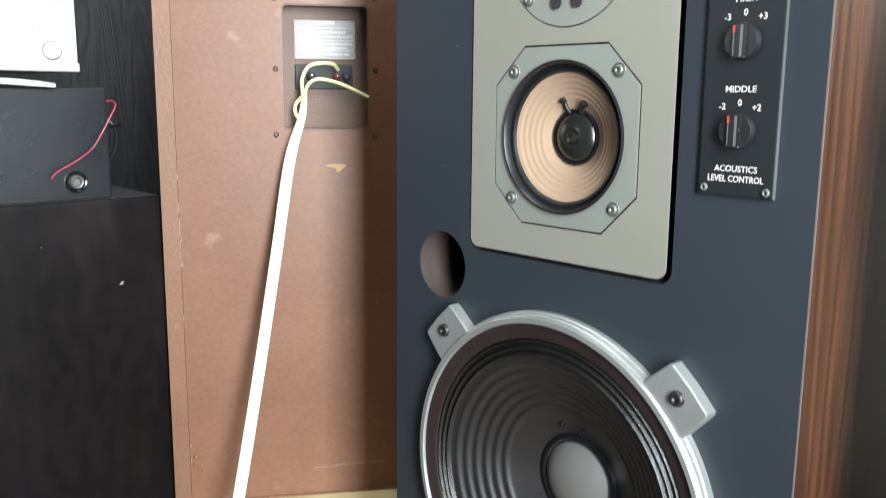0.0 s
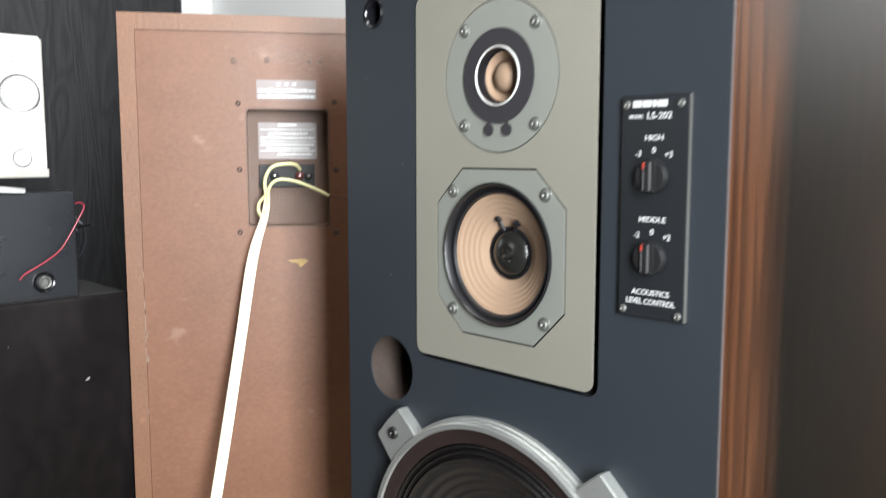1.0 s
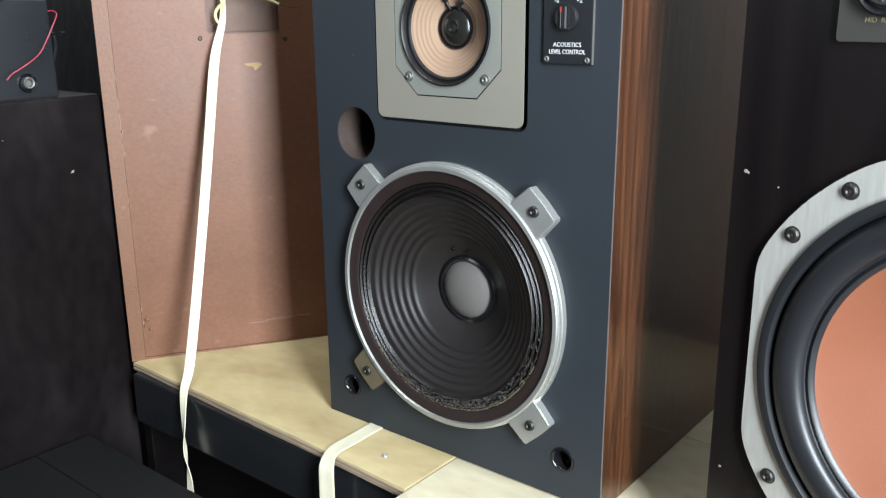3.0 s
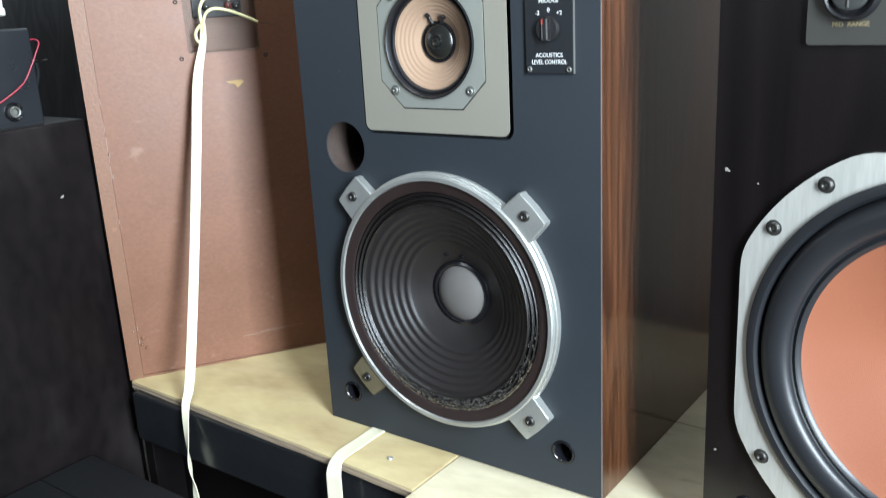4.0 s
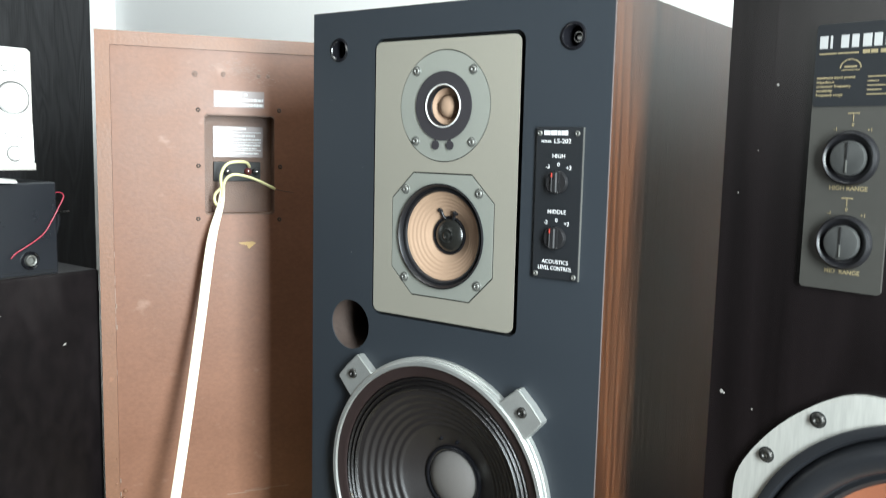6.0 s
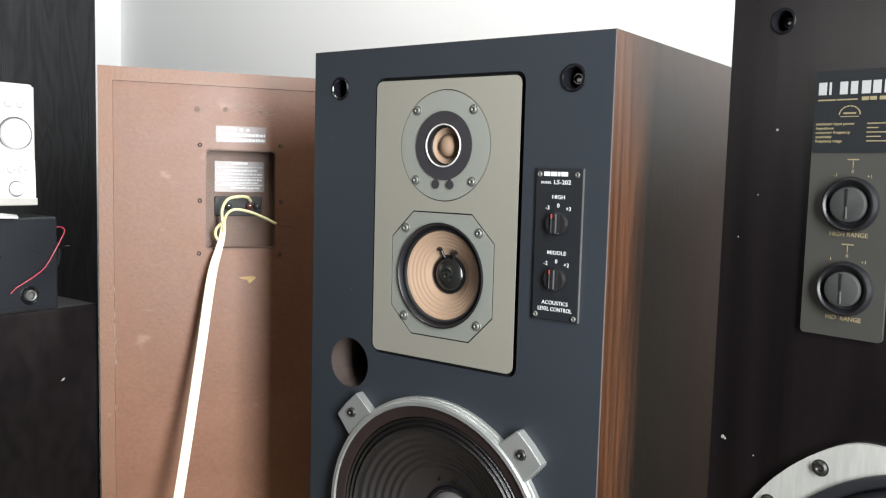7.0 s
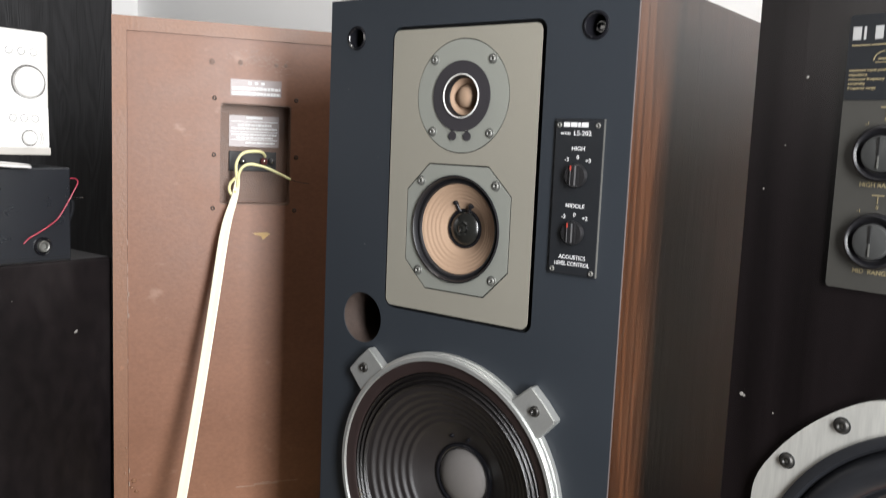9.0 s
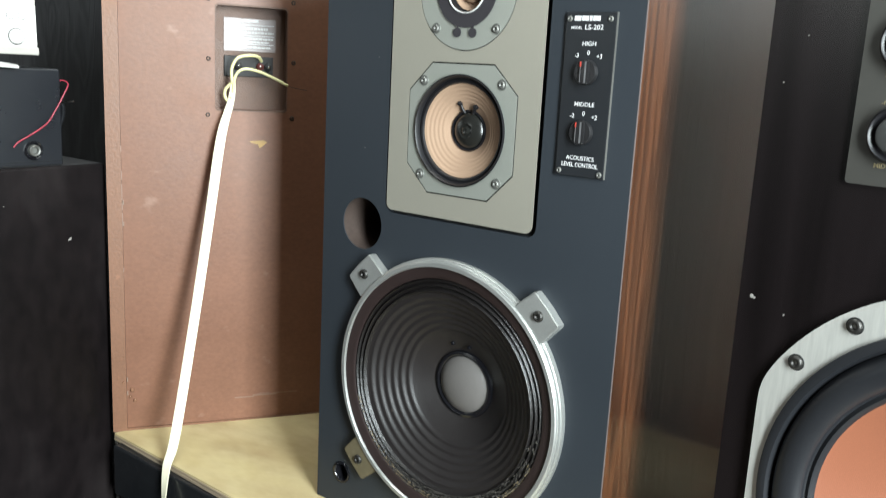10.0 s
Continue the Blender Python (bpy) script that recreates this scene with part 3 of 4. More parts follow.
def mid_driver(parent, cx, cz):
    oc = octagon(cx, cz, 0.0665, 0.0285)
    d = part("midrange_driver", sheet(grow(oc, cx, cz, -0.0008), [circle(cx, cz, 0.0545)], -0.0014, 0.0002), PLATE, parent, "grey-green octagonal midrange plate")
    part("surround", lathe([(0.0545, 0.003), (0.0550, -0.0030), (0.0562, -0.0040), (0.0545, -0.0048), (0.0533, -0.0030), (0.0525, 0.00028), (0.0512, 0.0010), (0.0498, -0.0006), (0.0482, -0.0002), (0.0472, 0.0020)], cx, cz, 96), RUBBER, d, "black rubber surround", True)
    prof = [(0.0482, 0.0016)] + ridged(0.0470, 0.0024, 0.0270, 0.0122, 5, 0.0004) + [(0.0230, 0.0145), (0.0205, 0.0160)]
    part("cone", lathe(prof, cx, cz, 96), TAN_CONE, d, "tan paper cone", True)
    part("dome_collar", lathe([(0.0212, 0.0160), (0.0210, 0.0140), (0.0200, 0.0132), (0.0188, 0.0138), (0.0180, 0.0150)], cx, cz, 64), GLOSS, d, "glossy dark collar", True)
    part("dome", lathe([(0.0186, 0.0150), (0.0176, 0.0136), (0.0150, 0.0116), (0.0112, 0.0098), (0.0076, 0.0090), (0.0062, 0.0098), (0.0048, 0.0102), (0.0044, 0.0088), (0.0030, 0.0080), (0.0016, 0.0083), (0, 0.0086)], cx, cz, 64), PHENOL, d, "dark domed cap with a centre button", True)
    for s, kx, kz in ((-1, -0.0095, 0.0268), (1, 0.0100, 0.0246)):
        part("lead_wire", tube([(cx + s * 0.0050, 0.0138, cz + 0.0178), (cx + s * 0.0075, 0.0125, cz + 0.0215), (cx + kx, 0.0118, cz + kz)], 0.0016), RUBBER, d, "", True)
        part("lead_knob", lathe([(0, 0.0080), (0.0020, 0.0086), (0.0026, 0.0104), (0.0026, 0.0140)], cx + kx, cz + kz, 14), RUBBER, d, "", True)
    for sx in (-1, 1):
        for sz in (-1, 1):
            part("screw_well", lathe([(0.0036, -0.0014), (0.0046, -0.0019), (0.0052, -0.0019), (0.0056, -0.0013)], cx + sx * 0.048, cz + sz * 0.048, 24), WELL, d, "", True)
            put("screw", SCREW_S, d, cx + sx * 0.048, -0.0016, cz + sz * 0.048, 31 * sx + 12 * sz)
    return d


def tweeter(parent, cx, cz):
    d = part("tweeter", sheet(circle(cx, cz, 0.0572, 96), [circle(cx, cz, 0.0225, 48)], -0.0014, 0.0002), PLATE, parent, "grey-green round tweeter plate")
    felt = sheet(circle(cx, cz, 0.0358, 72), [circle(cx, cz, 0.0222, 48)], -0.0030, -0.002)
    part("felt_ring", felt, FELT, d, "charcoal felt ring")
    for sx in (-1, 1):
        part("felt_dot", sheet(circle(cx + sx * 0.0093, cz - 0.0405, 0.0047, 24), [], -0.0030, -0.002), FELT, d)
        part("felt_neck", sheet([(cx + sx * 0.0093 - 0.001, cz - 0.037), (cx + sx * 0.0093 + 0.001, cz - 0.037), (cx + sx * 0.0093 + 0.001, cz - 0.0335), (cx + sx * 0.0093 - 0.001, cz - 0.0335)], [], -0.0028, -0.002), FELT, d)
    part("chrome_ring", lathe([(0.0210, 0.002), (0.0212, -0.0036), (0.0218, -0.0044), (0.0225, -0.0040), (0.0228, -0.0026)], cx, cz, 72), BRIGHT, d, "thin bright metal ring", True)
    part("throat", lathe([(0.0211, -0.0030), (0.0206, 0.0040), (0.0186, 0.0056)], cx, cz, 64), RUBBER, d, "", True)
    part("cone", lathe([(0.0190, 0.0040), (0.0180, 0.0044), (0.0160, 0.0066), (0.0135, 0.0086), (0.0118, 0.0092)], cx, cz, 64), TAN_CONE, d, "tan paper cone", True)
    part("dome", lathe([(0.0124, 0.0092), (0.0118, 0.0064), (0.0092, 0.0034), (0.0050, 0.0016), (0, 0.0010)], cx, cz, 48), TAN_CONE, d, "tan domed cap", True)
    for sx in (-1, 1):
        for sz in (-1, 1):
            x, z = cx + sx * 0.0363, cz + sz * 0.0367
            part("screw_well", lathe([(0.0036, -0.0014), (0.0045, -0.0019), (0.0050, -0.0019), (0.0054, -0.0013)], x, z, 24), WELL, d, "", True)
            put("screw", SCREW_S, d, x, -0.0016, z, 40 * sx + 7 * sz)
    return d


def level_control(parent):
    y = -0.0030
    p = part("level_control", box(0.3040, 0.3540, y, 0.002, 0.4350, 0.5815, 0.0008), PANEL, parent, "black plate with two level knobs")
    part("plate_edge", box(0.3538, 0.3543, y + 0.0002, 0.002, 0.4352, 0.5813), SCREW, p, "thin bright metal edge")
    for x, z, a in ((0.3078, 0.5755, 0), (0.3482, 0.5755, 50), (0.3082, 0.4395, 20), (0.3496, 0.4390, 70)):
        put("screw", screw_small, p, x, y - 0.0002, z, a)
    for kz, values in ((0.5290, ("-3", "0", "+3")), (0.4755, ("-2", "0", "+2"))):
        kx = 0.3290
        k = part("knob", lathe([(0.0112, 0.0), (0.0110, y - 0.0040), (0.0104, y - 0.0048), (0, y - 0.0048)], kx, kz, 48), KNOB, p, "round black knob with a grip bar", True)
        grip = sheet([(kx - 0.0048, kz - 0.0100), (kx + 0.0048, kz - 0.0100), (kx + 0.0050, kz), (kx + 0.0048, kz + 0.0100), (kx - 0.0048, kz + 0.0100), (kx - 0.0050, kz)], [], y - 0.0064, y - 0.0040)
        grip.normal_update()
        bmesh.ops.bevel(grip, geom=[e for e in grip.edges if all(v.co.y < y - 0.0060 for v in e.verts)], offset=0.0005, segments=2, affect="EDGES")
        part("grip", grip, KNOB, k)
        part("bright_stripe", box(kx + 0.0006, kx + 0.0022, y - 0.0067, y - 0.0062, kz - 0.0092, kz + 0.0092), KNOB_STRIPE, k, "grey metal stripe")
        part("pointer", box(kx - 0.0038, kx - 0.0033, y - 0.0067, y - 0.0062, kz - 0.0088, kz + 0.0090), KNOB_STRIPE, k)
        part("pointer_tip", box(kx - 0.0042, kx - 0.0029, y - 0.0068, y - 0.0062, kz + 0.0048, kz + 0.0090), RED_INK, k, "red painted pointer tip")
        for t, dx, dz in zip(values, (-0.0115, 0.0, 0.0110), (0.0145, 0.0168, 0.0140)):
            letters(t, kx + dx, kz + dz, 0.0055, y - 0.0001, WHITE_INK, p, bold=0.00001)
    letters("HIGH", 0.3290, 0.5538, 0.0053, y - 0.0001, WHITE_INK, p, bold=0.00001, squash=1.1)
    letters("MIDDLE", 0.3290, 0.5005, 0.0053, y - 0.0001, WHITE_INK, p, bold=0.00001, squash=1.1)
    letters("ACOUSTICS", 0.3290, 0.4520, 0.0053, y - 0.0001, WHITE_INK, p, bold=0.00001)
    letters("LEVEL CONTROL", 0.3290, 0.4458, 0.0055, y - 0.0001, WHITE_INK, p, bold=0.00001, squash=0.88)
    letters("MODEL", 0.3150, 0.5676, 0.0033, y - 0.0001, WHITE_INK, p, bold=0.00002)
    letters("LS-202", 0.3325, 0.5680, 0.0060, y - 0.0001, WHITE_INK, p, bold=0.00001, squash=1.12)
    bars([(0.3125, 0.3190, 0.5738, 0.5780), (0.3200, 0.3265, 0.5738, 0.5780), (0.3275, 0.3300, 0.5738, 0.5780), (0.3310, 0.3380, 0.5738, 0.5780)], y - 0.0002, WHITE_INK, p, "brand_mark", "plain white brand bars")
    return p


screw_small = screw_mesh(0.0027, SCREW)


def hollow_body(parent, w, d, h, th, material, z0=0.0):
    """Sides, top, bottom and back of a cabinet, open at the front."""
    bm = sheet([(0, z0), (w, z0), (w, h), (0, h)], [[(th, z0 + th), (w - th, z0 + th), (w - th, h - th), (th, h - th)]], 0.0, d)
    box(th, w - th, d - 0.016, d - 0.004, z0 + th, h - th, bm=bm)
    return part("cabinet", bm, material, parent)


def blue_speaker():
    W, H, D = 0.380, 0.7085, 0.372
    s = thing("loudspeaker", pose(0, 0, 0), "three-way loudspeaker with slate blue front and walnut sides, grille off", "loudspeaker", "loudspeaker pair")
    bm = sheet([(0, 0), (W, 0), (W, H), (0, H)], [[(0.018, 0.018), (W - 0.018, 0.018), (W - 0.018, H - 0.018), (0.018, H - 0.018)]], 0.0012, D)
    part("cabinet", bm, WALNUT, s, "walnut veneered cabinet")
    part("back", box(0.018, W - 0.018, D - 0.016, D - 0.004, 0.018, H - 0.018), BROWN, s)
    holes = [circle(0.041, 0.666, 0.0128, 32), circle(0.338, 0.666, 0.0128, 32), circle(0.041, 0.044, 0.0128, 32), circle(0.336, 0.044, 0.0128, 32),
             circle(0.0610, 0.3520, 0.0290, 64), circle(0.1895, 0.187, 0.1400, 96), rounded(0.0945, 0.2866, 0.3702, 0.6752, 0.0105)]
    part("baffle", sheet([(0.0006, 0.0006), (W - 0.0006, 0.0006), (W - 0.0006, H - 0.0006), (0.0006, H - 0.0006)], holes, 0.0, 0.0185), BAFFLE, s, "slate blue vinyl front board")
    part("edge_trim", box(W - 0.0006, W + 0.0002, -0.0002, 0.0012, 0.001, H - 0.001), TRIM, s, "pale worn edge")
    # Black bed puts the gap's deep shade round the driver panel into colour.
    part("panel_bed", sheet(rounded(0.0946, 0.2865, 0.3703, 0.6751, 0.0104), [circle(0.1908, 0.6022, 0.0500), circle(0.1900, 0.4655, 0.0548)], 0.0062, 0.0120), GAP, s)
    oc = octagon(0.190, 0.4655, 0.0665, 0.0285)
    part("driver_panel", sheet(rounded(0.0972, 0.2826, 0.3738, 0.6713, 0.0080), [circle(0.1908, 0.6022, 0.0582, 96), grow(oc, 0.190, 0.4655, 0.0008)], -0.0012, -0.0002), KHAKI, s, "champagne grey metal driver panel")
    part("port_tube", lathe([(0.0292, 0.0005), (0.0287, 0.003), (0.0283, 0.090)], 0.0610, 0.3520, 64), PORT, s, "bare chipboard bass port", True)
    # Black cap stands for the shade deep inside the port.
    part("port_end", lathe([(0.0300, 0.0905), (0, 0.0905)], 0.0610, 0.3520, 32), GAP, s)
    for x, z in ((0.041, 0.666), (0.338, 0.666), (0.041, 0.044), (0.336, 0.044)):
        grille_socket(s, x, z)
    woofer_blue(s, 0.1895, 0.187)
    mid_driver(s, 0.190, 0.4655)
    tweeter(s, 0.1908, 0.6022)
    level_control(s)
    for x, z, r in ((0.078, 0.535, 0.0004), (0.062, 0.437, 0.0005), (0.030, 0.610, 0.0004)):
        part("paint_nick", lathe([(0, -0.0003), (r, -0.0002), (r, 0.0002)], x, z, 8), CHIP, s)
    return s


def brown_speaker():
    W, H, D = 0.380, 0.7120, 0.325
    s = thing("loudspeaker", pose(-0.350, -0.061, -0.0062, 0, 0, 57), "loudspeaker turned round, brown back with terminal recess, cable plugged in", "loudspeaker", "loudspeaker pair")
    f = 0.0190
    part("cabinet", sheet([(0, 0), (W, 0), (W, H), (0, H)], [[(f, 0.004), (W - f, 0.004), (W - f, H - f), (f, H - f)]], 0.0, D), BROWN_EDGE, s, "brown cabinet edges with scuffs")
    part("front", box(f, W - f, D - 0.02, D - 0.004, f, H - f), BAFFLE, s)
    rc = rounded(0.1422, 0.2415, 0.4605, 0.6040, 0.005)
    part("back_panel", sheet([(f + 0.0003, 0.0045), (W - f - 0.0003, 0.0045), (W - f - 0.0003, H - f - 0.0003), (f + 0.0003, H - f - 0.0003)], [rc], 0.0016, 0.0120), BROWN, s, "mottled brown back board")
    part("terminal_recess", sheet(grow(rc, 0.1918, 0.5322, 0.002), [], 0.0220, 0.0250), CUP, s, "textured brown recessed cup")
    rim = sheet(grow(rc, 0.1918, 0.5322, 0.0003), [grow(rc, 0.1918, 0.5322, -0.0022)], 0.0016, 0.0235)
    part("recess_rim", rim, CUP, s)
    for x, z in ((0.1339, 0.6095), (0.2482, 0.6120), (0.1337, 0.5306), (0.2495, 0.5305), (0.1327, 0.4549), (0.2483, 0.4531)):
        put("screw", SCREW_D, s, x, 0.0022, z, 37 * x * 100)
    lab = part("label_plate", box(0.1556, 0.2265, 0.0012, 0.0024, 0.6143, 0.6373), LABEL, s, "glossy label with printed lines")
    rnd = random.Random(4)

    def lines(x0, x1, z, h, y, parent):
        spans, x = [], x0
        while x < x1:
            ww = rnd.uniform(0.0025, 0.006)
            spans.append((x, min(x + ww, x1), z, z + h * rnd.uniform(0.8, 1.0)))
            x += ww + 0.0007
        bars(spans, y, WHITE_INK, parent)

    for x in (0.180, 0.189, 0.198):
        bars([(x, x + 0.0045, 0.6308, 0.6343)], 0.0011, WHITE_INK, lab)
    lines(0.1575, 0.2250, 0.6230, 0.0045, 0.0011, lab)
    lines(0.1575, 0.2250, 0.6160, 0.0045, 0.0011, lab)
    lab2 = part("label_plate", box(0.1560, 0.2270, 0.0208, 0.0224, 0.5430, 0.5875), LABEL, s, "glossy rating label with printed lines")
    bars([(0.180, 0.203, 0.5830, 0.5862)], 0.0207, WHITE_INK, lab2, "brand_mark")
    for z in (0.5785, 0.5640, 0.5525):
        bars([(0.1585, 0.2245, z, z + 0.0010)], 0.0207, WHITE_INK, lab2, "printed_rule")
    lines(0.168, 0.216, 0.5725, 0.0035, 0.0207, lab2)
    lines(0.159, 0.224, 0.5675, 0.0030, 0.0207, lab2)
    lines(0.159, 0.224, 0.5592, 0.0030, 0.0207, lab2)
    lines(0.166, 0.218, 0.5548, 0.0025, 0.0207, lab2)
    lines(0.179, 0.221, 0.5475, 0.0028, 0.0207, lab2)
    tp = part("terminal_plate", box(0.1560, 0.2235, 0.0185, 0.0224, 0.5080, 0.5365, 0.001), MATTE, s, "black terminal strip")
    for x, m in ((0.1750, MATTE), (0.2050, RED_CAP), (0.2160, MATTE)):
        t = part("terminal", lathe([(0, 0.0085), (0.0030, 0.0087), (0.0046, 0.0100), (0.0046, 0.0175), (0.0056, 0.0190)], x, 0.5225, 24), m, tp, "", True)
        part("terminal_pin", lathe([(0, 0.0070), (0.0016, 0.0074), (0.0016, 0.009)], x, 0.5225, 12), CHROME, t)
    tape = sheet([(0.1890, 0.4195), (0.2090, 0.4210), (0.2140, 0.4185), (0.2070, 0.4125), (0.2035, 0.4100), (0.2005, 0.4155), (0.1925, 0.4170)], [], 0.0012, 0.0024)
    part("tape_scrap", tape, TAPE, s, "torn scrap of old yellow tape")
    for x, z, r in ((0.1300, 0.6590, 0.0042), (0.1690, 0.6605, 0.0036), (0.219, 0.6600, 0.0030), (0.2320, 0.6600, 0.0028)):
        part("old_plug", lathe([(0, 0.0012), (r, 0.0014), (r * 1.1, 0.0024)], x, z, 16), CUP, s)
    scuff = bmesh.new()
    for k in range(220):
        x = rnd.gauss(0.196, 0.020)
        z = rnd.gauss(0.6690, 0.0065) + 0.35 * (0.196 - x) * (x > 0.196)
        box(x, x + rnd.uniform(0.0008, 0.0040), 0.0013, 0.0018, z, z + rnd.uniform(0.0003, 0.0008), bm=scuff)
    tagged(part("scuff", scuff, SCUFF, s, "pale scuffed patch"), kind="stuff")
    for x0, x1, z, h in ((0.170, 0.198, 0.0370, 0.0016), (0.196, 0.232, 0.0386, 0.0024), (0.226, 0.262, 0.0405, 0.0014), (0.205, 0.222, 0.0420, 0.0007)):
        part("scratch", box(x0, x1, 0.0012, 0.0024, z, z + h, 0.0004), WORN_LINE, s)
    for x, z, r in ((0.0265, 0.062, 0.0034), (0.0240, 0.052, 0.0024), (0.0300, 0.046, 0.0028), (0.0150, 0.074, 0.0022), (0.0165, 0.112, 0.0016)):
        part("glue_drip", lathe([(0, -0.0016), (r * 0.6, -0.0012), (r, 0.0012), (r, 0.003)], x, z, 12), GLAZE, s, "shiny dried glue drip", True)
    for z, h in ((0.300, 0.018), (0.322, 0.010), (0.336, 0.022), (0.364, 0.012), (0.402, 0.008), (0.235, 0.006)):
        part("worn_line", box(f - 0.0006, f + 0.0008, -0.0002, 0.0022, z, z + h, 0.0003), SCUFF, s)
    for z in (0.055, 0.075, 0.33, 0.30):
        part("edge_chip", box(0.0199, 0.0212, -0.0002, 0.0020, z, z + 0.006), WORN_EDGE, s)
    return s


def black_speaker():
    W, H, D = 0.398, 0.752, 0.34
    s = thing("loudspeaker", pose(0.4882, -0.0089, -0.0015, 0, 0, -11), "black loudspeaker with copper coloured woofer and silver frame", "loudspeaker")
    cx, cz = 0.199, 0.2155
    part("cabinet", sheet([(0, 0), (W, 0), (W, H), (0, H)], [[(0.018, 0.018), (W - 0.018, 0.018), (W - 0.018, H - 0.018), (0.018, H - 0.018)]], 0.0005, D), BLACK_SIDE, s)
    part("back", box(0.018, W - 0.018, D - 0.016, D - 0.004, 0.018, H - 0.018), BLACK_SIDE, s)
    socks = ((0.0424, 0.7015), (W - 0.0424, 0.7015), (0.0424, 0.0550), (W - 0.0424, 0.0550))
    holes = [circle(x, z, 0.0100, 32) for x, z in socks] + [circle(cx, cz, 0.158, 96), circle(0.262, 0.51, 0.040, 64), circle(0.262, 0.635, 0.028, 48)]
    part("baffle", sheet([(0.0004, 0.0004), (W - 0.0004, 0.0004), (W - 0.0004, H - 0.0004), (0.0004, H - 0.0004)], holes, 0.0, 0.0180), BLACK_WOOD, s, "black stained wood front board")
    for x, z in socks:
        grille_socket(s, x, z, 0.0105)
    # woofer
    R = 0.1862
    outline = []
    for k in range(144):
        a = 2 * math.pi * k / 144
        x, z = R * math.cos(a), R * math.sin(a)
        outline.append((cx + max(-0.1692, min(0.1692, x)), cz + max(-0.1692, min(0.1692, z))))
    outline = [p for k, p in enumerate(outline) if math.dist(p, outline[k - 1]) > 1e-5]
    for _ in range(3):
        outline = [((outline[k - 1][0] + 2 * p[0] + outline[(k + 1) % len(outline)][0]) / 4, (outline[k - 1][1] + 2 * p[1] + outline[(k + 1) % len(outline)][1]) / 4) for k, p in enumerate(outline)]
    fr = sheet(outline, [circle(cx, cz, 0.1600, 128)], -0.0050, 0.001)
    fr.normal_update()
    d = part("woofer", fr, BRUSHED, s, "brushed silver woofer frame")
    for a0 in (45, 135, 225, 315):
        for da in (-9.2, 9.2):
            a = radians(a0 + da)
            x, z = cx + 0.175 * math.cos(a), cz + 0.175 * math.sin(a)
            part("screw_well", lathe([(0.0046, -0.0053), (0.0062, -0.0054), (0.0068, -0.0049)], x, z, 24), GAP, d, "", True)
            put("screw", SCREW_L, d, x, -0.0052, z, math.degrees(a))
    part("gasket", lathe([(0.1602, -0.0040), (0.1595, -0.0075), (0.1570, -0.0085), (0.1525, -0.0080), (0.1505, -0.0040), (0.1495, 0.002)], cx, cz, 128), GREY_RUBBER, d, "dark grey gasket ring", True)
    roll = [(0.1505, 0.0010)] + [(0.1365 + 0.0125 * math.cos(t), -0.0000 - 0.0095 * math.sin(t)) for t in (math.pi * k / 14 for k in range(15))] + [(0.1230, 0.0008), (0.1200, -0.0008), (0.1180, 0.0006), (0.1165, 0.0030)]
    part("surround", lathe(roll, cx, cz, 128), GREY_RUBBER, d, "soft black rubber roll surround", True)
    prof = [(0.1185, 0.0015)]
    for k in range(193):
        t = k / 192
        prof.append((0.1180 - 0.078 * t, 0.0030 + 0.036 * t ** 0.9 - (0.0, 0.00005, 0.00008)[k % 3]))
    part("cone", lathe(prof, cx, cz, 128), COPPER_CONE, d, "copper coloured woven cone", True)
    part("dust_cap", lathe([(0.0415, 0.0375), (0.037, 0.0335), (0.025, 0.0285), (0.012, 0.0262), (0, 0.0256)], cx, cz, 64), COPPER_CONE, d, "", True)
    # control plate
    x0, x1, y = 0.0728, 0.1335, -0.0030
    p = part("control_plate", sheet(rounded(x0, x1, 0.4605, 0.6603, 0.003), [], y, 0.001), PLATE_DARK, s, "dark olive plate with two range knobs and gold print")
    part("brand_field", sheet(rounded(x0 + 0.0003, x1 - 0.0003, 0.5990, 0.6601, 0.0028), [], y - 0.0006, y + 0.0005), PANEL, p)
    yy = y - 0.0007
    bars([(x0 + 0.003 + 0.0079 * k, x0 + 0.003 + 0.0079 * k + wd, 0.6422, 0.6515) for k, wd in enumerate((0.0060, 0.0016, 0.0056, 0.0050, 0.0062, 0.0056, 0.0050))], yy, BRAND_INK, p, "brand_mark", "plain silver brand bars")
    bars([(x0 + 0.003, x0 + 0.016, 0.6378, 0.6388), (x0 + 0.017, x0 + 0.032, 0.6378, 0.6388)], yy, GOLD_INK, p)
    bars([(x0 + 0.035, x0 + 0.040, 0.6373, 0.6400), (x0 + 0.0408, x0 + 0.0455, 0.6373, 0.6400), (x0 + 0.0475, x0 + 0.0520, 0.6373, 0.6400), (x0 + 0.0528, x0 + 0.0570, 0.6373, 0.6400)], yy, GOLD_INK, p, "model_bar")
    arch = bmesh.new()
    for k in range(8):
        a = math.pi * (k + 0.5) / 8
        box(-0.0012, 0.0012, yy - 0.0002, yy + 0.0004, -0.0004, 0.0004, bm=arch)
        bmesh.ops.transform(arch, matrix=Matrix.Translation((x0 + 0.027 + 0.0075 * math.cos(a), 0, 0.6270 + 0.0065 * math.sin(a))) @ Matrix.Rotation(radians(-90) - a, 4, "Y"), verts=arch.verts[-8:])
    part("emblem", arch, GOLD_INK, p)
    bars([(x0 + 0.0205, x0 + 0.0335, 0.6255, 0.6261), (x0 + 0.0225, x0 + 0.0315, 0.6276, 0.6288)], yy, GOLD_INK, p)
